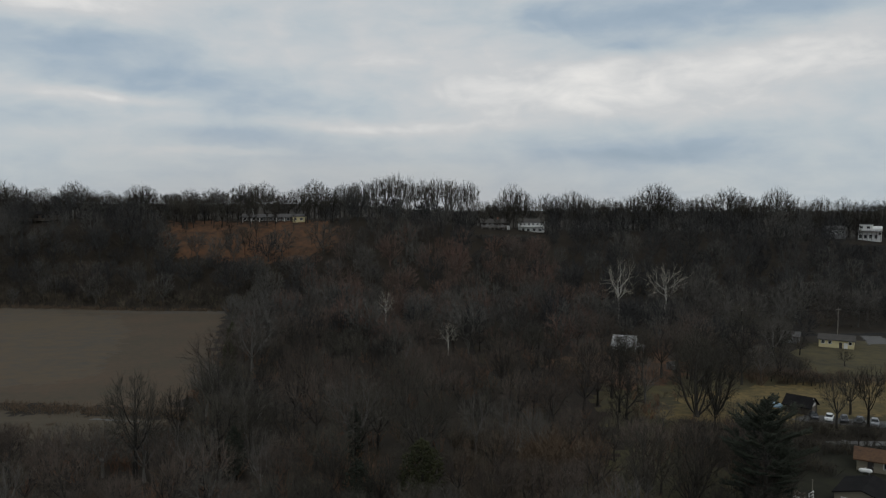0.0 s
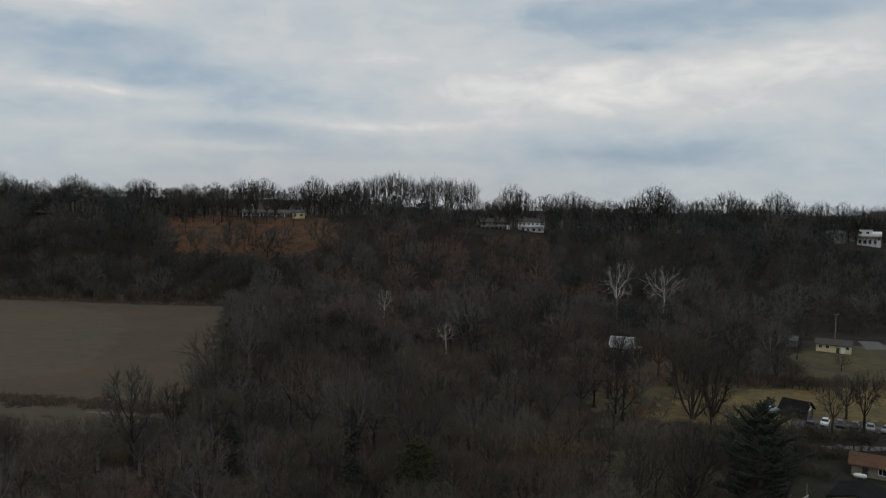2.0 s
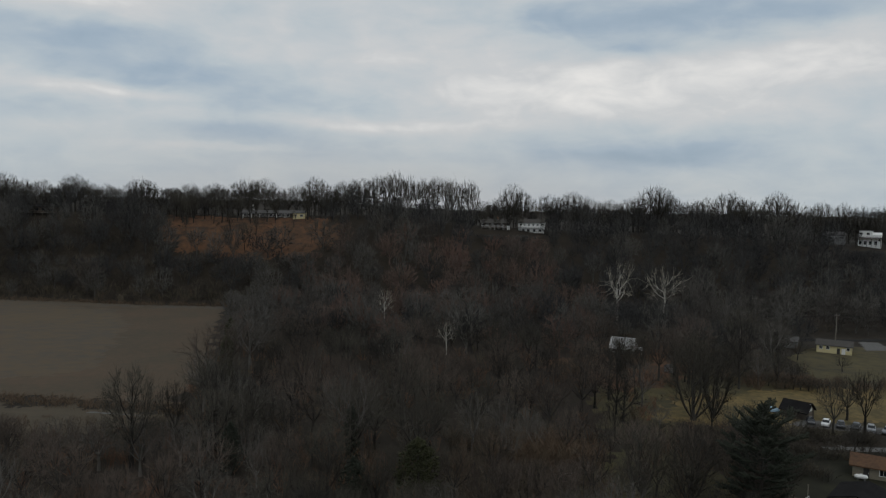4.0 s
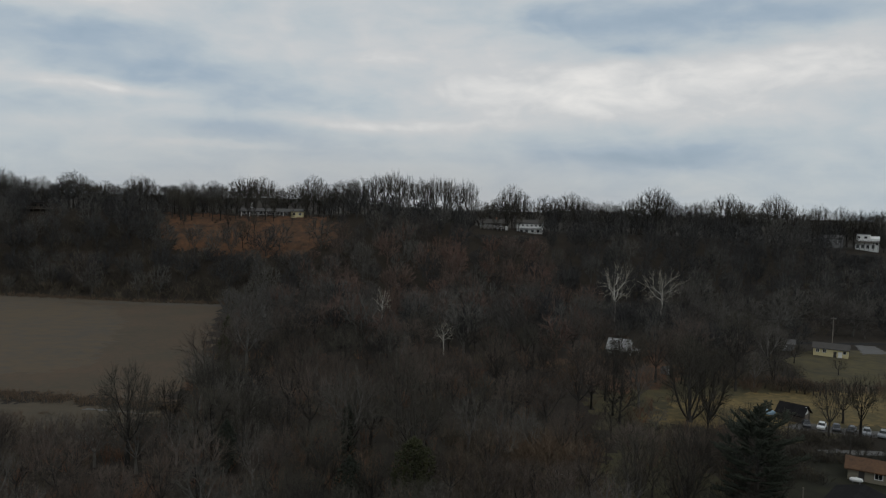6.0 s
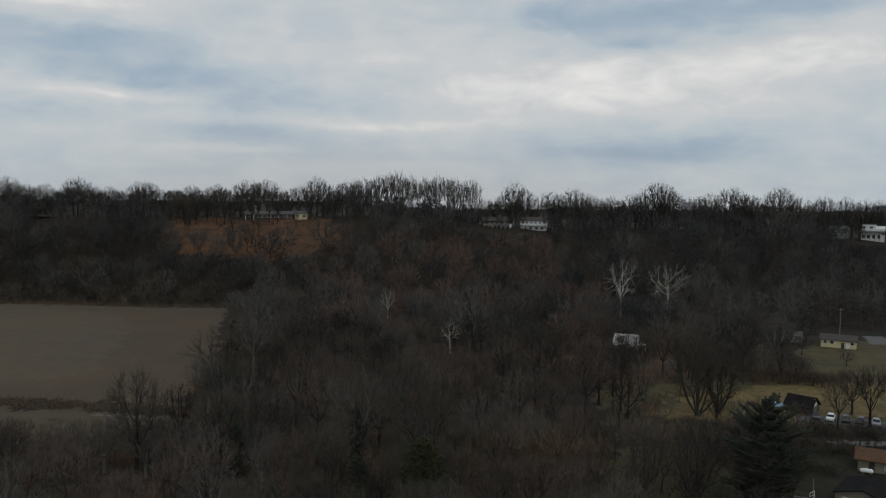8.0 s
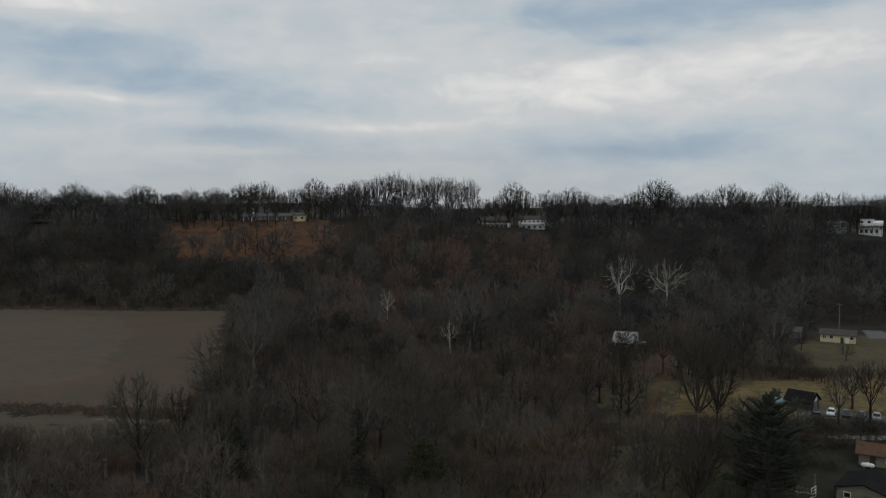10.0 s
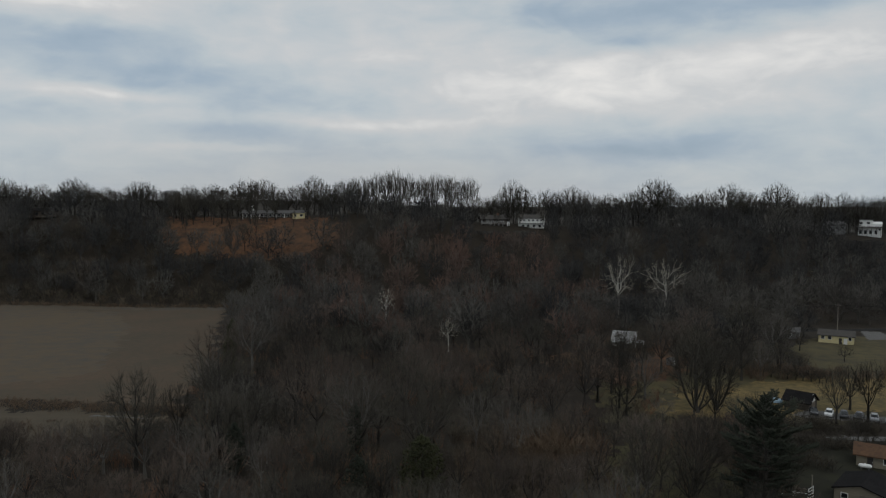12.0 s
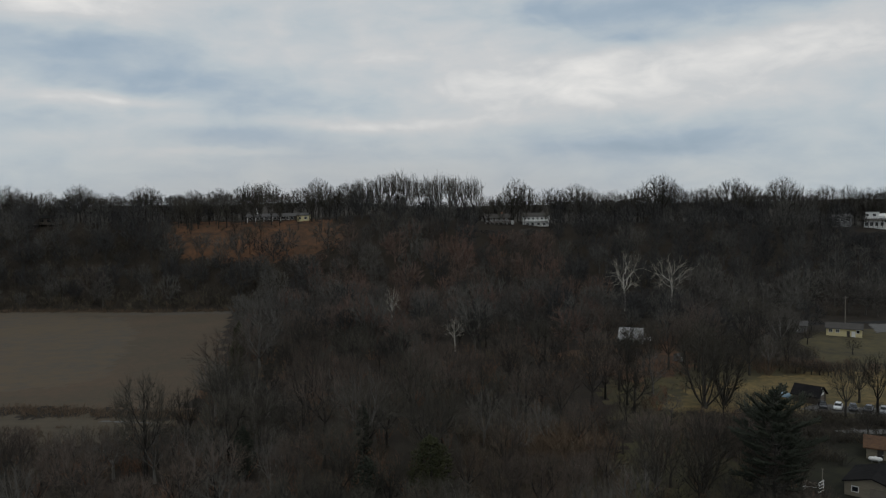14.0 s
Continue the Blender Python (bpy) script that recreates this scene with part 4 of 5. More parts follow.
def leafy(x, y, h, w, seed, mat, label, name):
    """A dense evergreen: trunk and an uneven crown of many small leaf sprays."""
    rng = random.Random(seed)
    wood, leaf = [[], []], [[], []]
    tube(wood, [Vector((0, 0, -0.3)), Vector((0.1, 0.05, h * 0.5)), Vector((0, 0.1, h * 0.95))], [0.22, 0.16, 0], 6)
    for _ in range(int(13 * h * w)):
        z = rng.uniform(0.08, 1.0) * h
        rr = w / 2 * math.sin(min(1, z / h * 0.9 + 0.12) * math.pi) ** 0.6 * rng.uniform(0.3, 1.05)
        a = rng.uniform(0, 6.28)
        c = Vector((math.cos(a) * rr, math.sin(a) * rr, z))
        for _ in range(8):
            d = Vector((rng.gauss(0, 1) + math.cos(a) * 0.5, rng.gauss(0, 1) + math.sin(a) * 0.5, rng.gauss(0.2, 0.7))).normalized()
            tube(leaf, [c, c + d * rng.uniform(0.25, 0.5)], [0.09, 0], 3)
    pair = [(np.array([tuple(v) for v in o[0]], np.float32), np.array(o[1], np.int32)) for o in (wood, leaf)]
    return tree_thing(name, pair, M_BARK, mat, label, "", pose(x, y, land(x, y), 0, 0, 0))


leafy(-3.6, 118, 11.5, 8, 21, M_IVY, "olive-green evergreen rising among bare brush", "evergreen_tree")
leafy(-14, 115, 9, 5, 22, M_NEEDLE, "dark ivy-covered stump in the wood", "ivy_clad_trunk")
leafy(-38.5, 130, 10, 4, 23, M_NEEDLE, "dark ivy-clad trunk among bare trees", "ivy_clad_trunk")
leafy(-17, 136, 12, 3.6, 24, M_NEEDLE, "dark ivy-clad trunk among bare trees", "ivy_clad_trunk")
leafy(-62, 205, 12, 4.5, 25, M_IVY, "ivy-clad tree at the field's corner", "ivy_clad_trunk")
leafy(-71, 240, 12, 5, 26, M_IVY, "ivy-clad tree at the field's corner", "ivy_clad_trunk")


# ---- buildings ----
def gable_prism(bm, L, W, H, rise, base):
    pts = [(-W / 2, base), (W / 2, base), (W / 2, H), (0, H + rise), (-W / 2, H)]
    a = [bm.verts.new((-L / 2, y, z)) for y, z in pts]
    b = [bm.verts.new((L / 2, y, z)) for y, z in pts]
    bm.faces.new(a[::-1])
    bm.faces.new(b)
    for i in range(5):
        j = (i + 1) % 5
        bm.faces.new((a[i], a[j], b[j], b[i]))
    bmesh.ops.recalc_face_normals(bm, faces=bm.faces)
    return bm


def roof_slabs(bm, L, W, H, rise, over, thick=0.22):
    """Two sloping slabs that meet at the ridge, with eaves."""
    k = rise / (W / 2)
    for s in (-1, 1):
        ye, ze = s * (W / 2 + over), H - over * k
        prof = [(0, H + rise + 0.03), (ye, ze + 0.03), (ye, ze + 0.03 + thick), (0, H + rise + 0.03 + thick)]
        a = [bm.verts.new((-L / 2 - over, y, z)) for y, z in prof]
        b = [bm.verts.new((L / 2 + over, y, z)) for y, z in prof]
        bm.faces.new(a)
        bm.faces.new(b[::-1])
        for i in range(4):
            bm.faces.new((a[i], b[i], b[(i + 1) % 4], a[(i + 1) % 4]))
    bmesh.ops.recalc_face_normals(bm, faces=bm.faces)
    return bm


def window(parent, x, y, z, w, h, side="front", frame_mat=None):
    """A framed pane on the front (y) or an end (x) wall, its centre at x, z (or y, z)."""
    fr = bmesh.new()
    t = 0.12
    for x0, x1, z0, z1 in ((-w / 2 - t, w / 2 + t, h / 2, h / 2 + t), (-w / 2 - t, w / 2 + t, -h / 2 - t, -h / 2), (-w / 2 - t, -w / 2, -h / 2, h / 2), (w / 2, w / 2 + t, -h / 2, h / 2)):
        box(fr, x0, x1, -0.07, 0.02, z0, z1)
    if w > 0.9:
        box(fr, -0.03, 0.03, -0.06, 0.02, -h / 2, h / 2)
    f = part("window", fr, frame_mat or M_TRIM, parent)
    f.matrix_local = pose(x, y, z, 0, 0, {"front": 0, "west": -90, "east": 90}[side])
    boxpart("pane", M_GLASS, f, (-w / 2, w / 2, -0.03, 0.0, -h / 2, h / 2), label="dark window pane")
    return f


def house(name, m, L, W, H, rise, wall, roof, windows, label, category="house", over=0.5, door=None, chimney=None, base=-2.0, ends=(), frame_mat=None, group=""):
    top = empty(name, m)
    part("wall", gable_prism(bmesh.new(), L, W, H, rise, base), wall, top)
    part("roof", roof_slabs(bmesh.new(), L, W, H, rise, over), roof, top)
    for x, z, w, h in windows:
        window(top, x, -W / 2 - 0.02, z, w, h, frame_mat=frame_mat)
    for side, y, z, w, h in ends:
        window(top, (-L / 2 - 0.02) if side == "west" else L / 2 + 0.02, y, z, w, h, side, frame_mat=frame_mat)
    if door:
        d = boxpart("door", M_DOOR, top, (door - 0.5, door + 0.5, -W / 2 - 0.06, -W / 2 + 0.02, 0.05, 2.1), 0.01)
        boxpart("handle", M_TRIM, d, (door + 0.35, door + 0.42, -W / 2 - 0.11, -W / 2 - 0.06, 0.95, 1.1))
    if chimney is not None:
        part("chimney", box(bmesh.new(), chimney - 0.5, chimney + 0.5, -0.4, 0.4, H, H + rise + 1.3, 0.03), M_BRICK, top)
    return tagged(top, label, category, group)


def deck(parent, x0, x1, y0, y1, z, drop, posts, rail_mat, name="deck"):
    d = boxpart(name, M_DECK, parent, (x0, x1, y0, y1, z - 0.2, z), 0.02)
    for i in range(posts):
        x = x0 + 0.15 + (x1 - x0 - 0.3) * i / (posts - 1)
        boxpart("post", rail_mat, d, (x - 0.1, x + 0.1, y0 + 0.02, y0 + 0.22, z - drop, z - 0.2))
    boxpart("top_rail", rail_mat, d, (x0, x1, y0, y0 + 0.1, z + 0.95, z + 1.05))
    n = int((x1 - x0) / 0.6)
    for i in range(n + 1):
        x = x0 + 0.04 + (x1 - x0 - 0.08) * i / n
        boxpart("baluster", rail_mat, d, (x - 0.04, x + 0.04, y0 + 0.02, y0 + 0.08, z, z + 0.95))
    return d


def ground_pose(x, y, turn=0, lift=0.0, z=None):
    return pose(x, y, (land_on_sheet(x, y) if z is None else z) + lift, 0, 0, turn)


# white two-storey house on the ridge
wh = house("ridge_house", ground_pose(55, 444, -14, z=35.6), 15.5, 9, 6.2, 2.0, M_WHITE, M_ROOF_BROWN,
           [(x, 5.0, 1.1, 1.0) for x in (-6.2, -4.0, -1.2, 1.4, 4.0, 6.4)] + [(x, 1.6, 1.5, 1.5) for x in (-4.8, -1.6, 2.0, 5.4)],
           "white two-storey house with rows of dark windows on the ridge", ends=[("west", -1.5, 4.8, 1.0, 1.1), ("west", 1.5, 1.8, 1.0, 1.3)])
boxpart("porch_roof", M_ROOF, wh, (-7.75, 7.75, -6.3, -4.5, 3.05, 3.25), 0.03)
deck(wh, -7.7, 7.7, -7.2, -4.55, 0.1, 2.6, 6, M_DARKSIDE)
boxpart("deck_skirt", M_DARKSIDE, wh, (-7.6, 7.6, -4.9, -4.6, -2.6, -0.2))
# grey neighbour
gh = house("ridge_house", ground_pose(31, 445, 4, z=36.0), 16, 9, 5.4, 2.2, M_DARKSIDE, M_ROOF_BROWN,
           [(x, 4.2, 1.3, 1.2) for x in (-7, -4, -1, 2, 5)] + [(x, 1.4, 1.6, 1.6) for x in (-6, -2.5, 3, 6)], "dark-sided house with a white-railed deck on the ridge", chimney=3.0)
deck(gh, -8, 8, -6.8, -4.55, 2.7, 5.0, 7, M_TRIM)
part("corner_bay", box(bmesh.new(), 8.1, 9.6, -5.0, 0, -1.5, 3.6, 0.03), M_WHITE, gh, "white corner bay")
# stepped white house
rh = house("ridge_house", ground_pose(264.4, 444, -33, z=30.8), 12.4, 10, 5.2, 0.9, M_WHITE, M_ROOF,
           [(x, 2.2, 1.4, 2.2) for x in (-4.8, -2.2, 0.6, 3.4)] + [(5.3, 4.0, 1.0, 1.2)], "stepped white house with large dark windows at the wood's edge", base=-3.5)
part("upper_storey", box(bmesh.new(), -5.6, 1.5, -4.2, 4.0, 5.3, 9.6, 0.04), M_WHITE, rh)
part("upper_roof", box(bmesh.new(), -6.0, 1.9, -4.6, 4.4, 9.6, 9.85, 0.04), M_ROOF, rh)
for x in (-4.6, -0.8):
    window(rh, x, -4.22, 7.8, 1.6, 1.3)
part("side_gable", gable_prism(bmesh.new(), 5.6, 8.0, 7.2, 1.4, 5.0), M_WHITE, rh).matrix_local = pose(3.7, 0, 0)
deck(rh, -6.2, 6.2, -7.2, -5.05, 5.0, 5.2, 6, M_DARKSIDE, "balcony")
house("ridge_house", ground_pose(243, 446, -8, z=33.5), 11, 8, 4.2, 1.6, M_GREYSIDE, M_ROOF, [(-3, 2.2, 1.4, 1.3), (0, 2.2, 1.4, 1.3), (3, 2.2, 1.4, 1.3)], "grey house half hidden by bare ridge trees")
# long low house above the orange slope
lh = house("ranch_house", ground_pose(-108, 447, 3, z=42.2), 32, 9, 2.9, 1.5, M_DARKSIDE, M_ROOF,
           [(-14 + 2.6 * i, 1.6, 1.7, 1.5) for i in range(11)], "long low dark house with pale posts above the orange slope", over=0.9, base=-2.5)
for i in range(7):
    boxpart("porch_post", M_TRIM, lh, (-15.3 + 5.1 * i - 0.14, -15.3 + 5.1 * i + 0.14, -5.3, -5.0, -1.0, 2.55))
part("pale_chimney", box(bmesh.new(), -10.7, -9.6, -0.7, 0.7, 2.8, 8.0, 0.05), M_WHITE, lh, "tall white chimney")
house("garden_wing", ground_pose(-88.5, 443, 3, z=42.0), 7.4, 7, 3.4, 1.3, M_CREAM, M_ROOF, [(-2, 1.8, 1.2, 1.3), (1.6, 1.8, 1.6, 1.3)], "cream wing beside the long low house", base=-2.5)
# dark house in the west
dh = house("timber_house", ground_pose(-247, 446, 14, z=42.6), 16, 8, 4.0, 1.6, M_DARKSIDE, M_ROOF_DARK, [(-4, 2.4, 2.0, 1.6), (0, 2.4, 2.0, 1.6), (4, 2.4, 2.0, 1.6)], "dark timber house on pale posts among the trees", base=-2, frame_mat=M_DARKSIDE)
deck(dh, -8, 8, -7, -4.05, 0.6, 4.5, 5, M_DECK)

# pale-roofed house in the valley
cottage = house("cottage", ground_pose(64.8, 253, -26), 7.6, 7, 2.0, 3.0, M_GREYSIDE, M_ROOF_PALE, [(-2.4, 1.1, 1.2, 1.0), (0.4, 1.1, 1.2, 1.0)], "cottage with a pale metal roof among bare trees", over=0.5, door=2.4)
boxpart("porch_roof", M_ROOF_PALE, cottage, (3.9, 7.2, -2.6, 1.8, 1.75, 1.95), 0.03, "pale metal porch roof")
for x in (4.2, 6.9):
    boxpart("porch_post", M_TRIM, cottage, (x - 0.09, x + 0.09, -2.5, -2.32, -0.6, 1.75))
# cream house beyond the yard
yh = house("cream_house", ground_pose(143.4, 259, -31), 11.2, 7, 2.9, 1.4, M_CREAM, M_ROOF_BROWN, [(-4.2, 2.0, 1.0, 1.1), (-2.0, 2.0, 1.0, 1.1), (4.4, 2.0, 0.9, 1.0)], "cream single-storey house with a grey roof beyond the yard", door=1.4)
boxpart("garage_door", M_TRIM, yh, (2.4, 3.6, -3.6, -3.48, 0.0, 2.1), 0.02, "pale garage door")
house("outbuilding", ground_pose(131, 268, -29), 6, 6, 2.6, 1.3, M_GREYSIDE, M_ROOF, [(0, 1.5, 1.0, 1.0)], "low grey outbuilding beside the cream house", "shed")
house("garden_shed", ground_pose(71.4, 221, 20), 2.6, 2.2, 1.8, 0.6, M_GREYSIDE, M_ROOF, [(0.3, 1.2, 0.7, 0.7)], "small grey garden shed beyond the bare trees", "shed", over=0.2, base=-0.3)
# barn
barn = house("barn", ground_pose(88.2, 174.5, -46), 6.0, 5.0, 2.0, 1.8, M_DARKSIDE, M_ROOF_DARK, [], "dark barn with a steep black shingle roof", "barn", over=0.45, base=-0.4, ends=[("east", 0, 3.3, 0.8, 0.8)])
boxpart("gable_trim", M_TRIM, barn, (3.0, 3.1, -1.0, 1.0, 2.0, 2.6), 0.0, "white gable board")
boxpart("barn_door", M_DECK, barn, (3.0, 3.09, -1.0, 1.0, 0.0, 1.9), 0.01)
# bungalow with a rusty roof, its walls in the dimmed siding colour
house("bungalow", ground_pose(86.4, 134.2, -31), 13, 6.4, 2.3, 1.2, M_WALL_SHADED, M_ROOF_RUST, [(-1.4, 1.5, 1.2, 1.1), (2.0, 1.5, 1.6, 1.2), (4.8, 1.5, 1.2, 1.2)],
             "bungalow with shade-dimmed tan walls and a rust-brown shingle roof", door=-4.2, over=0.6, base=-0.5)
# garage, with the shade on its walls put into the siding colour
garage = house("garage", ground_pose(71.9, 119.1, 48), 8.6, 8.0, 2.3, 1.2, M_WALL_SHADED, M_ROOF_DARK, [(-2.2, 1.4, 1.0, 0.9), (2.0, 1.4, 1.0, 0.9)], "garage with shade-dimmed tan walls and a dark shingle roof", "garage", over=0.35, base=-0.5, ends=[("west", 2.4, 1.3, 0.9, 0.8)])
boxpart("garage_door", M_DECK, garage, (-4.38, -4.3, -2.6, 0.2, 0.0, 2.0), 0.02, "weathered garage door")


# ---- things about the gardens ----
def loft(bm, sections, close=True):
    rings = [[bm.verts.new(p) for p in s] for s in sections]
    for a, b in zip(rings, rings[1:]):
        for i in range(len(a)):
            j = (i + 1) % len(a)
            bm.faces.new((a[i], a[j], b[j], b[i]))
    if close:
        bm.faces.new(rings[0][::-1])
        bm.faces.new(rings[-1])
    bmesh.ops.recalc_face_normals(bm, faces=bm.faces)
    return bm


def car(m, paint, label):
    """A family car, 4.4 m long along y: body, glasshouse, wheels, lamps."""
    top = empty("car", m)

    def ring(y, w, z0, z1):
        return [(-w, y, z0), (-w * 0.98, y, z1 - 0.08), (-w * 0.9, y, z1), (w * 0.9, y, z1), (w * 0.98, y, z1 - 0.08), (w, y, z0)]

    part("body", loft(bmesh.new(), [ring(-2.2, 0.78, 0.35, 0.72), ring(-2.0, 0.88, 0.24, 0.86), ring(-1.0, 0.9, 0.22, 0.98), ring(0.9, 0.9, 0.22, 1.0), ring(1.9, 0.87, 0.24, 0.98), ring(2.2, 0.8, 0.35, 0.8)]), paint, top)
    part("glasshouse", loft(bmesh.new(), [ring(-1.1, 0.78, 0.95, 1.0), ring(-0.45, 0.70, 0.97, 1.40), ring(1.2, 0.70, 0.97, 1.42), ring(1.95, 0.76, 0.95, 1.02)]), M_GLASS, top, "dark car windows")
    part("roof_panel", loft(bmesh.new(), [ring(-0.4, 0.64, 1.39, 1.45), ring(1.15, 0.64, 1.41, 1.47)]), paint, top)
    for x in (-0.82, 0.82):
        for y in (-1.35, 1.35):
            b = bmesh.new()
            bmesh.ops.create_cone(b, segments=16, radius1=0.33, radius2=0.33, depth=0.22, cap_ends=True, matrix=pose(x, y, 0.33, 0, 90, 0))
            w = part("wheel", b, M_TYRE, top)
            b = bmesh.new()
            bmesh.ops.create_cone(b, segments=12, radius1=0.2, radius2=0.17, depth=0.25, cap_ends=True, matrix=pose(x, y, 0.33, 0, 90, 0))
            part("rim", b, M_CARS, w)
    for x in (-0.6, 0.6):
        boxpart("headlight", M_TRIM, top, (x - 0.18, x + 0.18, -2.16, -2.06, 0.62, 0.76), 0.02)
        boxpart("tail_light", M_ROOF_RUST, top, (x - 0.16, x + 0.16, 2.08, 2.2, 0.68, 0.84), 0.02)
    return tagged(top, label, "car", "cars on the parking strip")


car(ground_pose(88.4, 168.4, -22, 0.1), M_CARD, "dark car parked beside the barn")
car(ground_pose(91.4, 167.2, -34, 0.1), M_CARW, "white car parked on the gravel strip")
car(ground_pose(94.2, 165.9, -28, 0.1), M_CARD, "dark car parked on the gravel strip")
car(ground_pose(97.0, 164.6, -38, 0.1), M_CARD, "dark car parked on the gravel strip")
car(ground_pose(99.8, 163.3, -30, 0.1), M_CARS, "silver car parked on the gravel strip")
car(ground_pose(102.8, 161.9, -42, 0.1), M_CARS, "silver car parked on the gravel strip")

# tarpaulin over a boat
tarp = empty("covered_boat", ground_pose(83.6, 178.4, 60) @ Matrix.Diagonal((0.85, 0.8, 0.85, 1)))
prof = []
for i, y in enumerate((-2.4, -1.8, -0.6, 0.8, 2.0, 2.5)):
    w, h = (0.4, 1.0, 1.25, 1.25, 1.1, 0.9)[i], (0.9, 1.35, 1.6, 1.65, 1.5, 1.2)[i]
    prof.append([(-w, y, 0.35), (-w * 0.95, y, h * 0.6), (-w * 0.35, y, h), (w * 0.35, y, h * 0.98), (w * 0.95, y, h * 0.6), (w, y, 0.35)])
part("tarpaulin", loft(bmesh.new(), prof), M_TARP, tarp)
for y in (-1.5, 1.5):
    boxpart("trestle", M_DECK, tarp, (-0.9, 0.9, y - 0.1, y + 0.1, -0.1, 0.36))
tagged(tarp, "boat under a pale blue tarpaulin beside the barn", "boat")

# gas tank
tank = empty("gas_tank", ground_pose(79.6, 132.6, -24) @ Matrix.Diagonal((0.85, 0.85, 0.85, 1)))
b = bmesh.new()
secs = []
for x, r in ((-1.35, 0.12), (-1.25, 0.3), (-1.05, 0.42), (-0.8, 0.47), (0.8, 0.47), (1.05, 0.42), (1.25, 0.3), (1.35, 0.12)):
    secs.append([(x, r * math.cos(a * math.pi / 8), 0.85 + r * math.sin(a * math.pi / 8)) for a in range(16)])
part("vessel", loft(b, secs), M_TRIM, tank)
for x in (-0.7, 0.7):
    boxpart("leg", M_GREYSIDE, tank, (x - 0.1, x + 0.1, -0.35, 0.35, -0.1, 0.45))
boxpart("valve_hood", M_TRIM, tank, (-0.2, 0.2, -0.2, 0.2, 1.3, 1.45), 0.03)
tagged(tank, "white horizontal gas tank outside the bungalow", "tank")

# white fence by the garage
fence = empty("fence", ground_pose(60.0, 119.6, -20))
for i in range(3):
    boxpart("post", M_TRIM, fence, (-2.0 + 2 * i - 0.07, -2.0 + 2 * i + 0.07, -0.07, 0.07, -0.2, 1.3), 0.01)
for z in (0.4, 1.0):
    boxpart("rail", M_TRIM, fence, (-2.0, 2.0, -0.03, 0.03, z, z + 0.14), 0.01)
tagged(fence, "low white rail fence beside the garage", "fence")
gate = empty("garden_gate", ground_pose(62.6, 119.4, 40))
for x in (-0.9, 0.9):
    boxpart("stile", M_TRIM, gate, (x - 0.07, x + 0.07, -0.04, 0.04, 0, 2.0), 0.01)
for z in (0.2, 0.75, 1.3, 1.85):
    boxpart("rail", M_TRIM, gate, (-0.83, 0.83, -0.03, 0.03, z, z + 0.12), 0.01)
tagged(gate, "tall white slatted garden gate standing open", "gate")

rng = random.Random(77)
heap = [[], []]
for _ in range(60):
    a = rng.uniform(0, 6.28)
    p = Vector((rng.gauss(0, 1.2), rng.gauss(0, 0.7), rng.uniform(0.05, 0.8)))
    d = Vector((math.cos(a), math.sin(a), rng.gauss(0, 0.2)))
    tube(heap, [p - d * 0.9, p, p + d * 0.9], [0.06, 0.05, 0], 5)
tagged(new("brush_pile", mesh_np("brush_pile", [tuple(v) for v in heap[0]], heap[1], [M_DECK])), "heap of cut grey branches by the fence", "brush pile").matrix_world = ground_pose(60.6, 122.6)

post = empty("wooden_post", ground_pose(63.6, 121.0))
b = bmesh.new()
bmesh.ops.create_cone(b, segments=8, radius1=0.1, radius2=0.08, depth=3.6, cap_ends=True, matrix=pose(0, 0, 1.6))
part("shaft", b, M_POLE, post)
boxpart("cap", M_DECK, post, (-0.13, 0.13, -0.13, 0.13, 3.4, 3.5), 0.02)
tagged(post, "weathered wooden post beside the garage", "post")


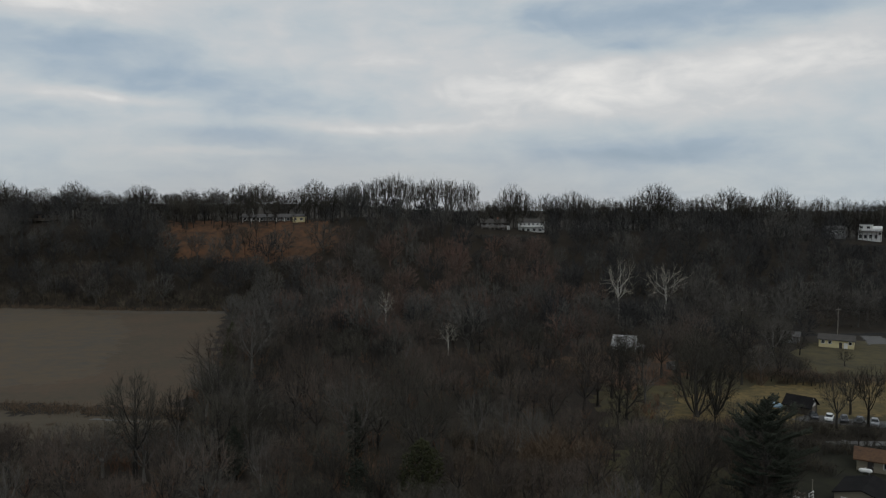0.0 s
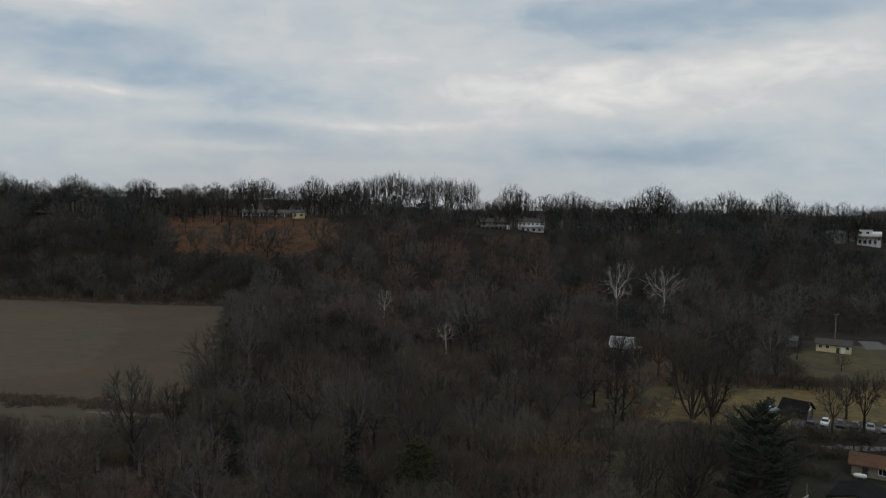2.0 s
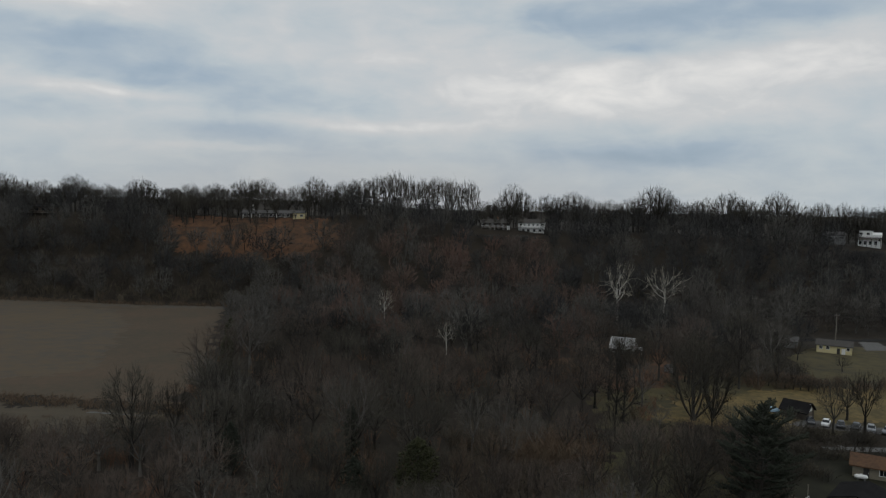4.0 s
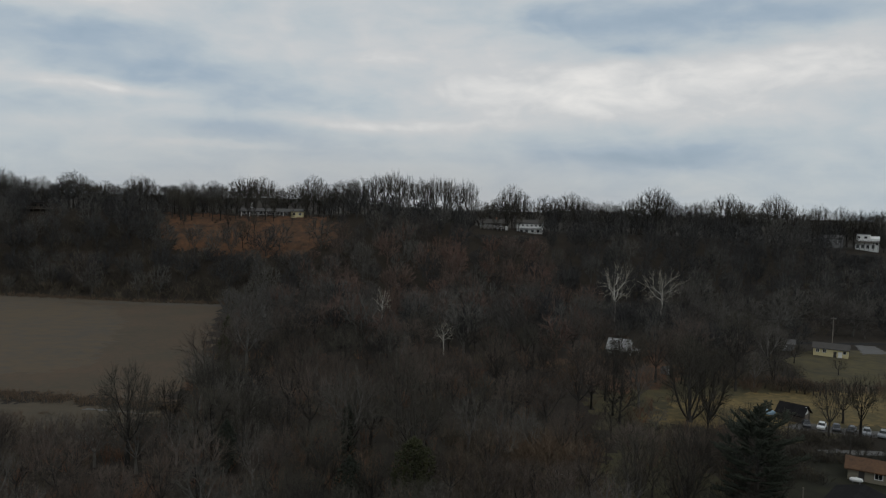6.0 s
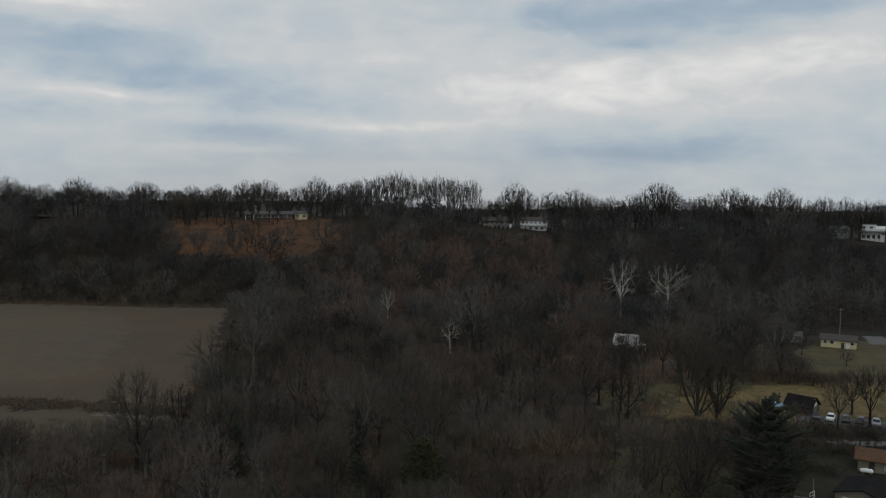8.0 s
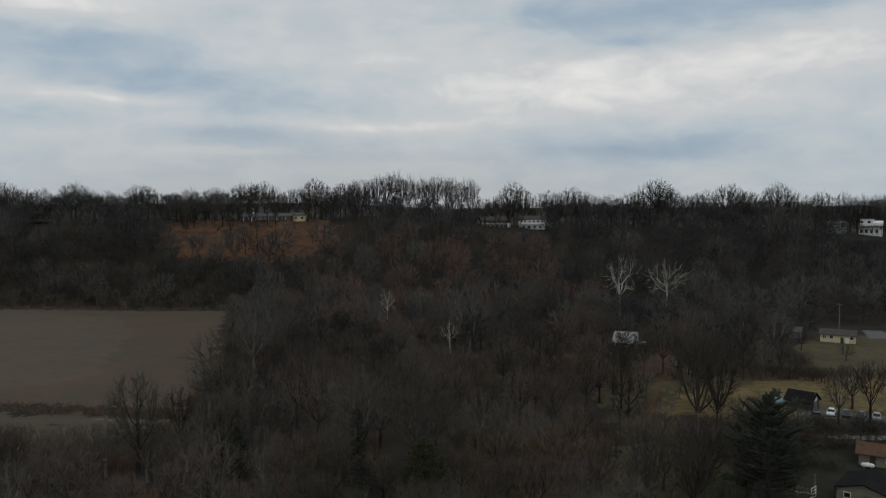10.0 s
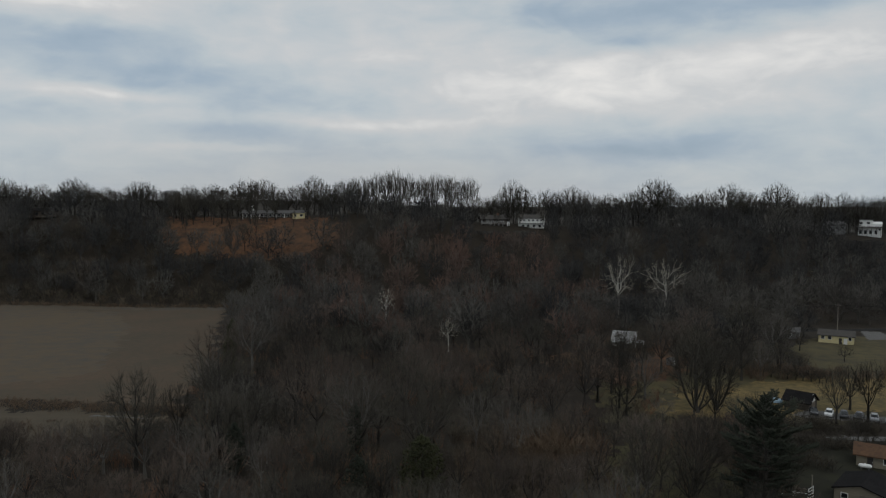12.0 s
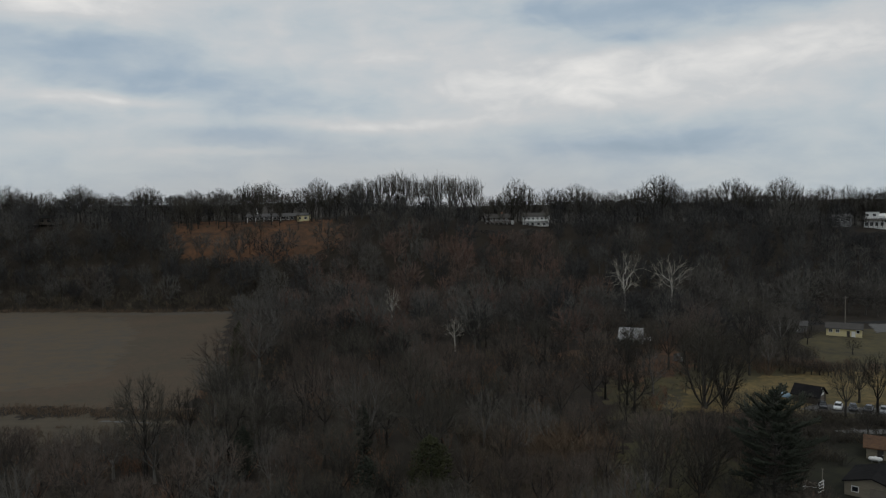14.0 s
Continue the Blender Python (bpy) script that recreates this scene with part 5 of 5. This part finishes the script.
def utility_pole(x, y, turn):
    top = empty("utility_pole", ground_pose(x, y, turn))
    b = bmesh.new()
    bmesh.ops.create_cone(b, segments=10, radius1=0.17, radius2=0.11, depth=11.4, cap_ends=True, matrix=pose(0, 0, 5.2))
    part("shaft", b, M_POLE, top)
    boxpart("crossarm", M_POLE, top, (-1.2, 1.2, -0.14, 0.0, 10.0, 10.15), 0.01)
    for x0 in (-1.1, -0.4, 0.4, 1.1):
        boxpart("insulator", M_CARS, top, (x0 - 0.05, x0 + 0.05, -0.12, -0.02, 10.15, 10.35), 0.01)
    return tagged(top, "wooden utility pole beside the country road", "pole", "utility poles by the road")


for x, y in ((157.5, 284), (118, 280.5), (197, 287)):
    utility_pole(x, y, 5)

# wires between the poles
def wire(a, b, side):
    out = [[], []]
    ends = [Vector((x + side, y, land_on_sheet(x, y) + 10.35)) for x, y in (a, b)]
    pts = [ends[0].lerp(ends[1], i / 10) - Vector((0, 0, 1.1 * (1 - (i / 5 - 1) ** 2))) for i in range(11)]
    tube(out, pts, [0.03] * 10 + [0.03], 4)
    ob = new("power_line", mesh_np("power_line", [tuple(v) for v in out[0]], out[1], [M_TYRE]))
    return tagged(ob, "sagging black power line along the country road", "cable", "power lines along the road")


for a, b in (((118, 280.5), (157.5, 284)), ((157.5, 284), (197, 287))):
    for side in (-1.1, 0.4, 1.1):
        wire(a, b, side)

# clipped row of small trees between lawn and yard
for i in range(11):
    x = 90 + i * 1.75
    y = 208.5 - (x - 90) * 0.6 + rng.uniform(-0.5, 0.5)
    plant(NEAR, (3, 6, 1)[i % 3], 1 if i % 2 else 0, x, y, rng.uniform(3.8, 5.2), rng.uniform(5, 6.5), rng.uniform(0, 360), "small dark-stemmed tree in a row beside the lawn", "orchard_tree", "row of small trees by the lawn")

# pale boulders in the wood
for i in range(5):
    b = bmesh.new()
    bmesh.ops.create_icosphere(b, subdivisions=2, radius=0.5)
    for v in b.verts:
        v.co += v.co * 0.5 * noise.noise(v.co * 2.2 + Vector((i * 3.1, 0, 0)))
        v.co.z *= 0.7
    ob = new("boulder", bpy.data.meshes.new("boulder"))
    b.to_mesh(ob.data)
    b.free()
    ob.data.materials.append(M_PALE)
    ob.matrix_world = ground_pose(22 + i * 1.1, 132.6 + (i % 2) * 0.9, 40 * i, 0.15) @ Matrix.Diagonal((0.8 + 0.2 * (i % 3),) * 3 + (1,))
    tagged(ob, "pale grey boulder on the leaf-strewn ground", "rock", "boulders in the wood")
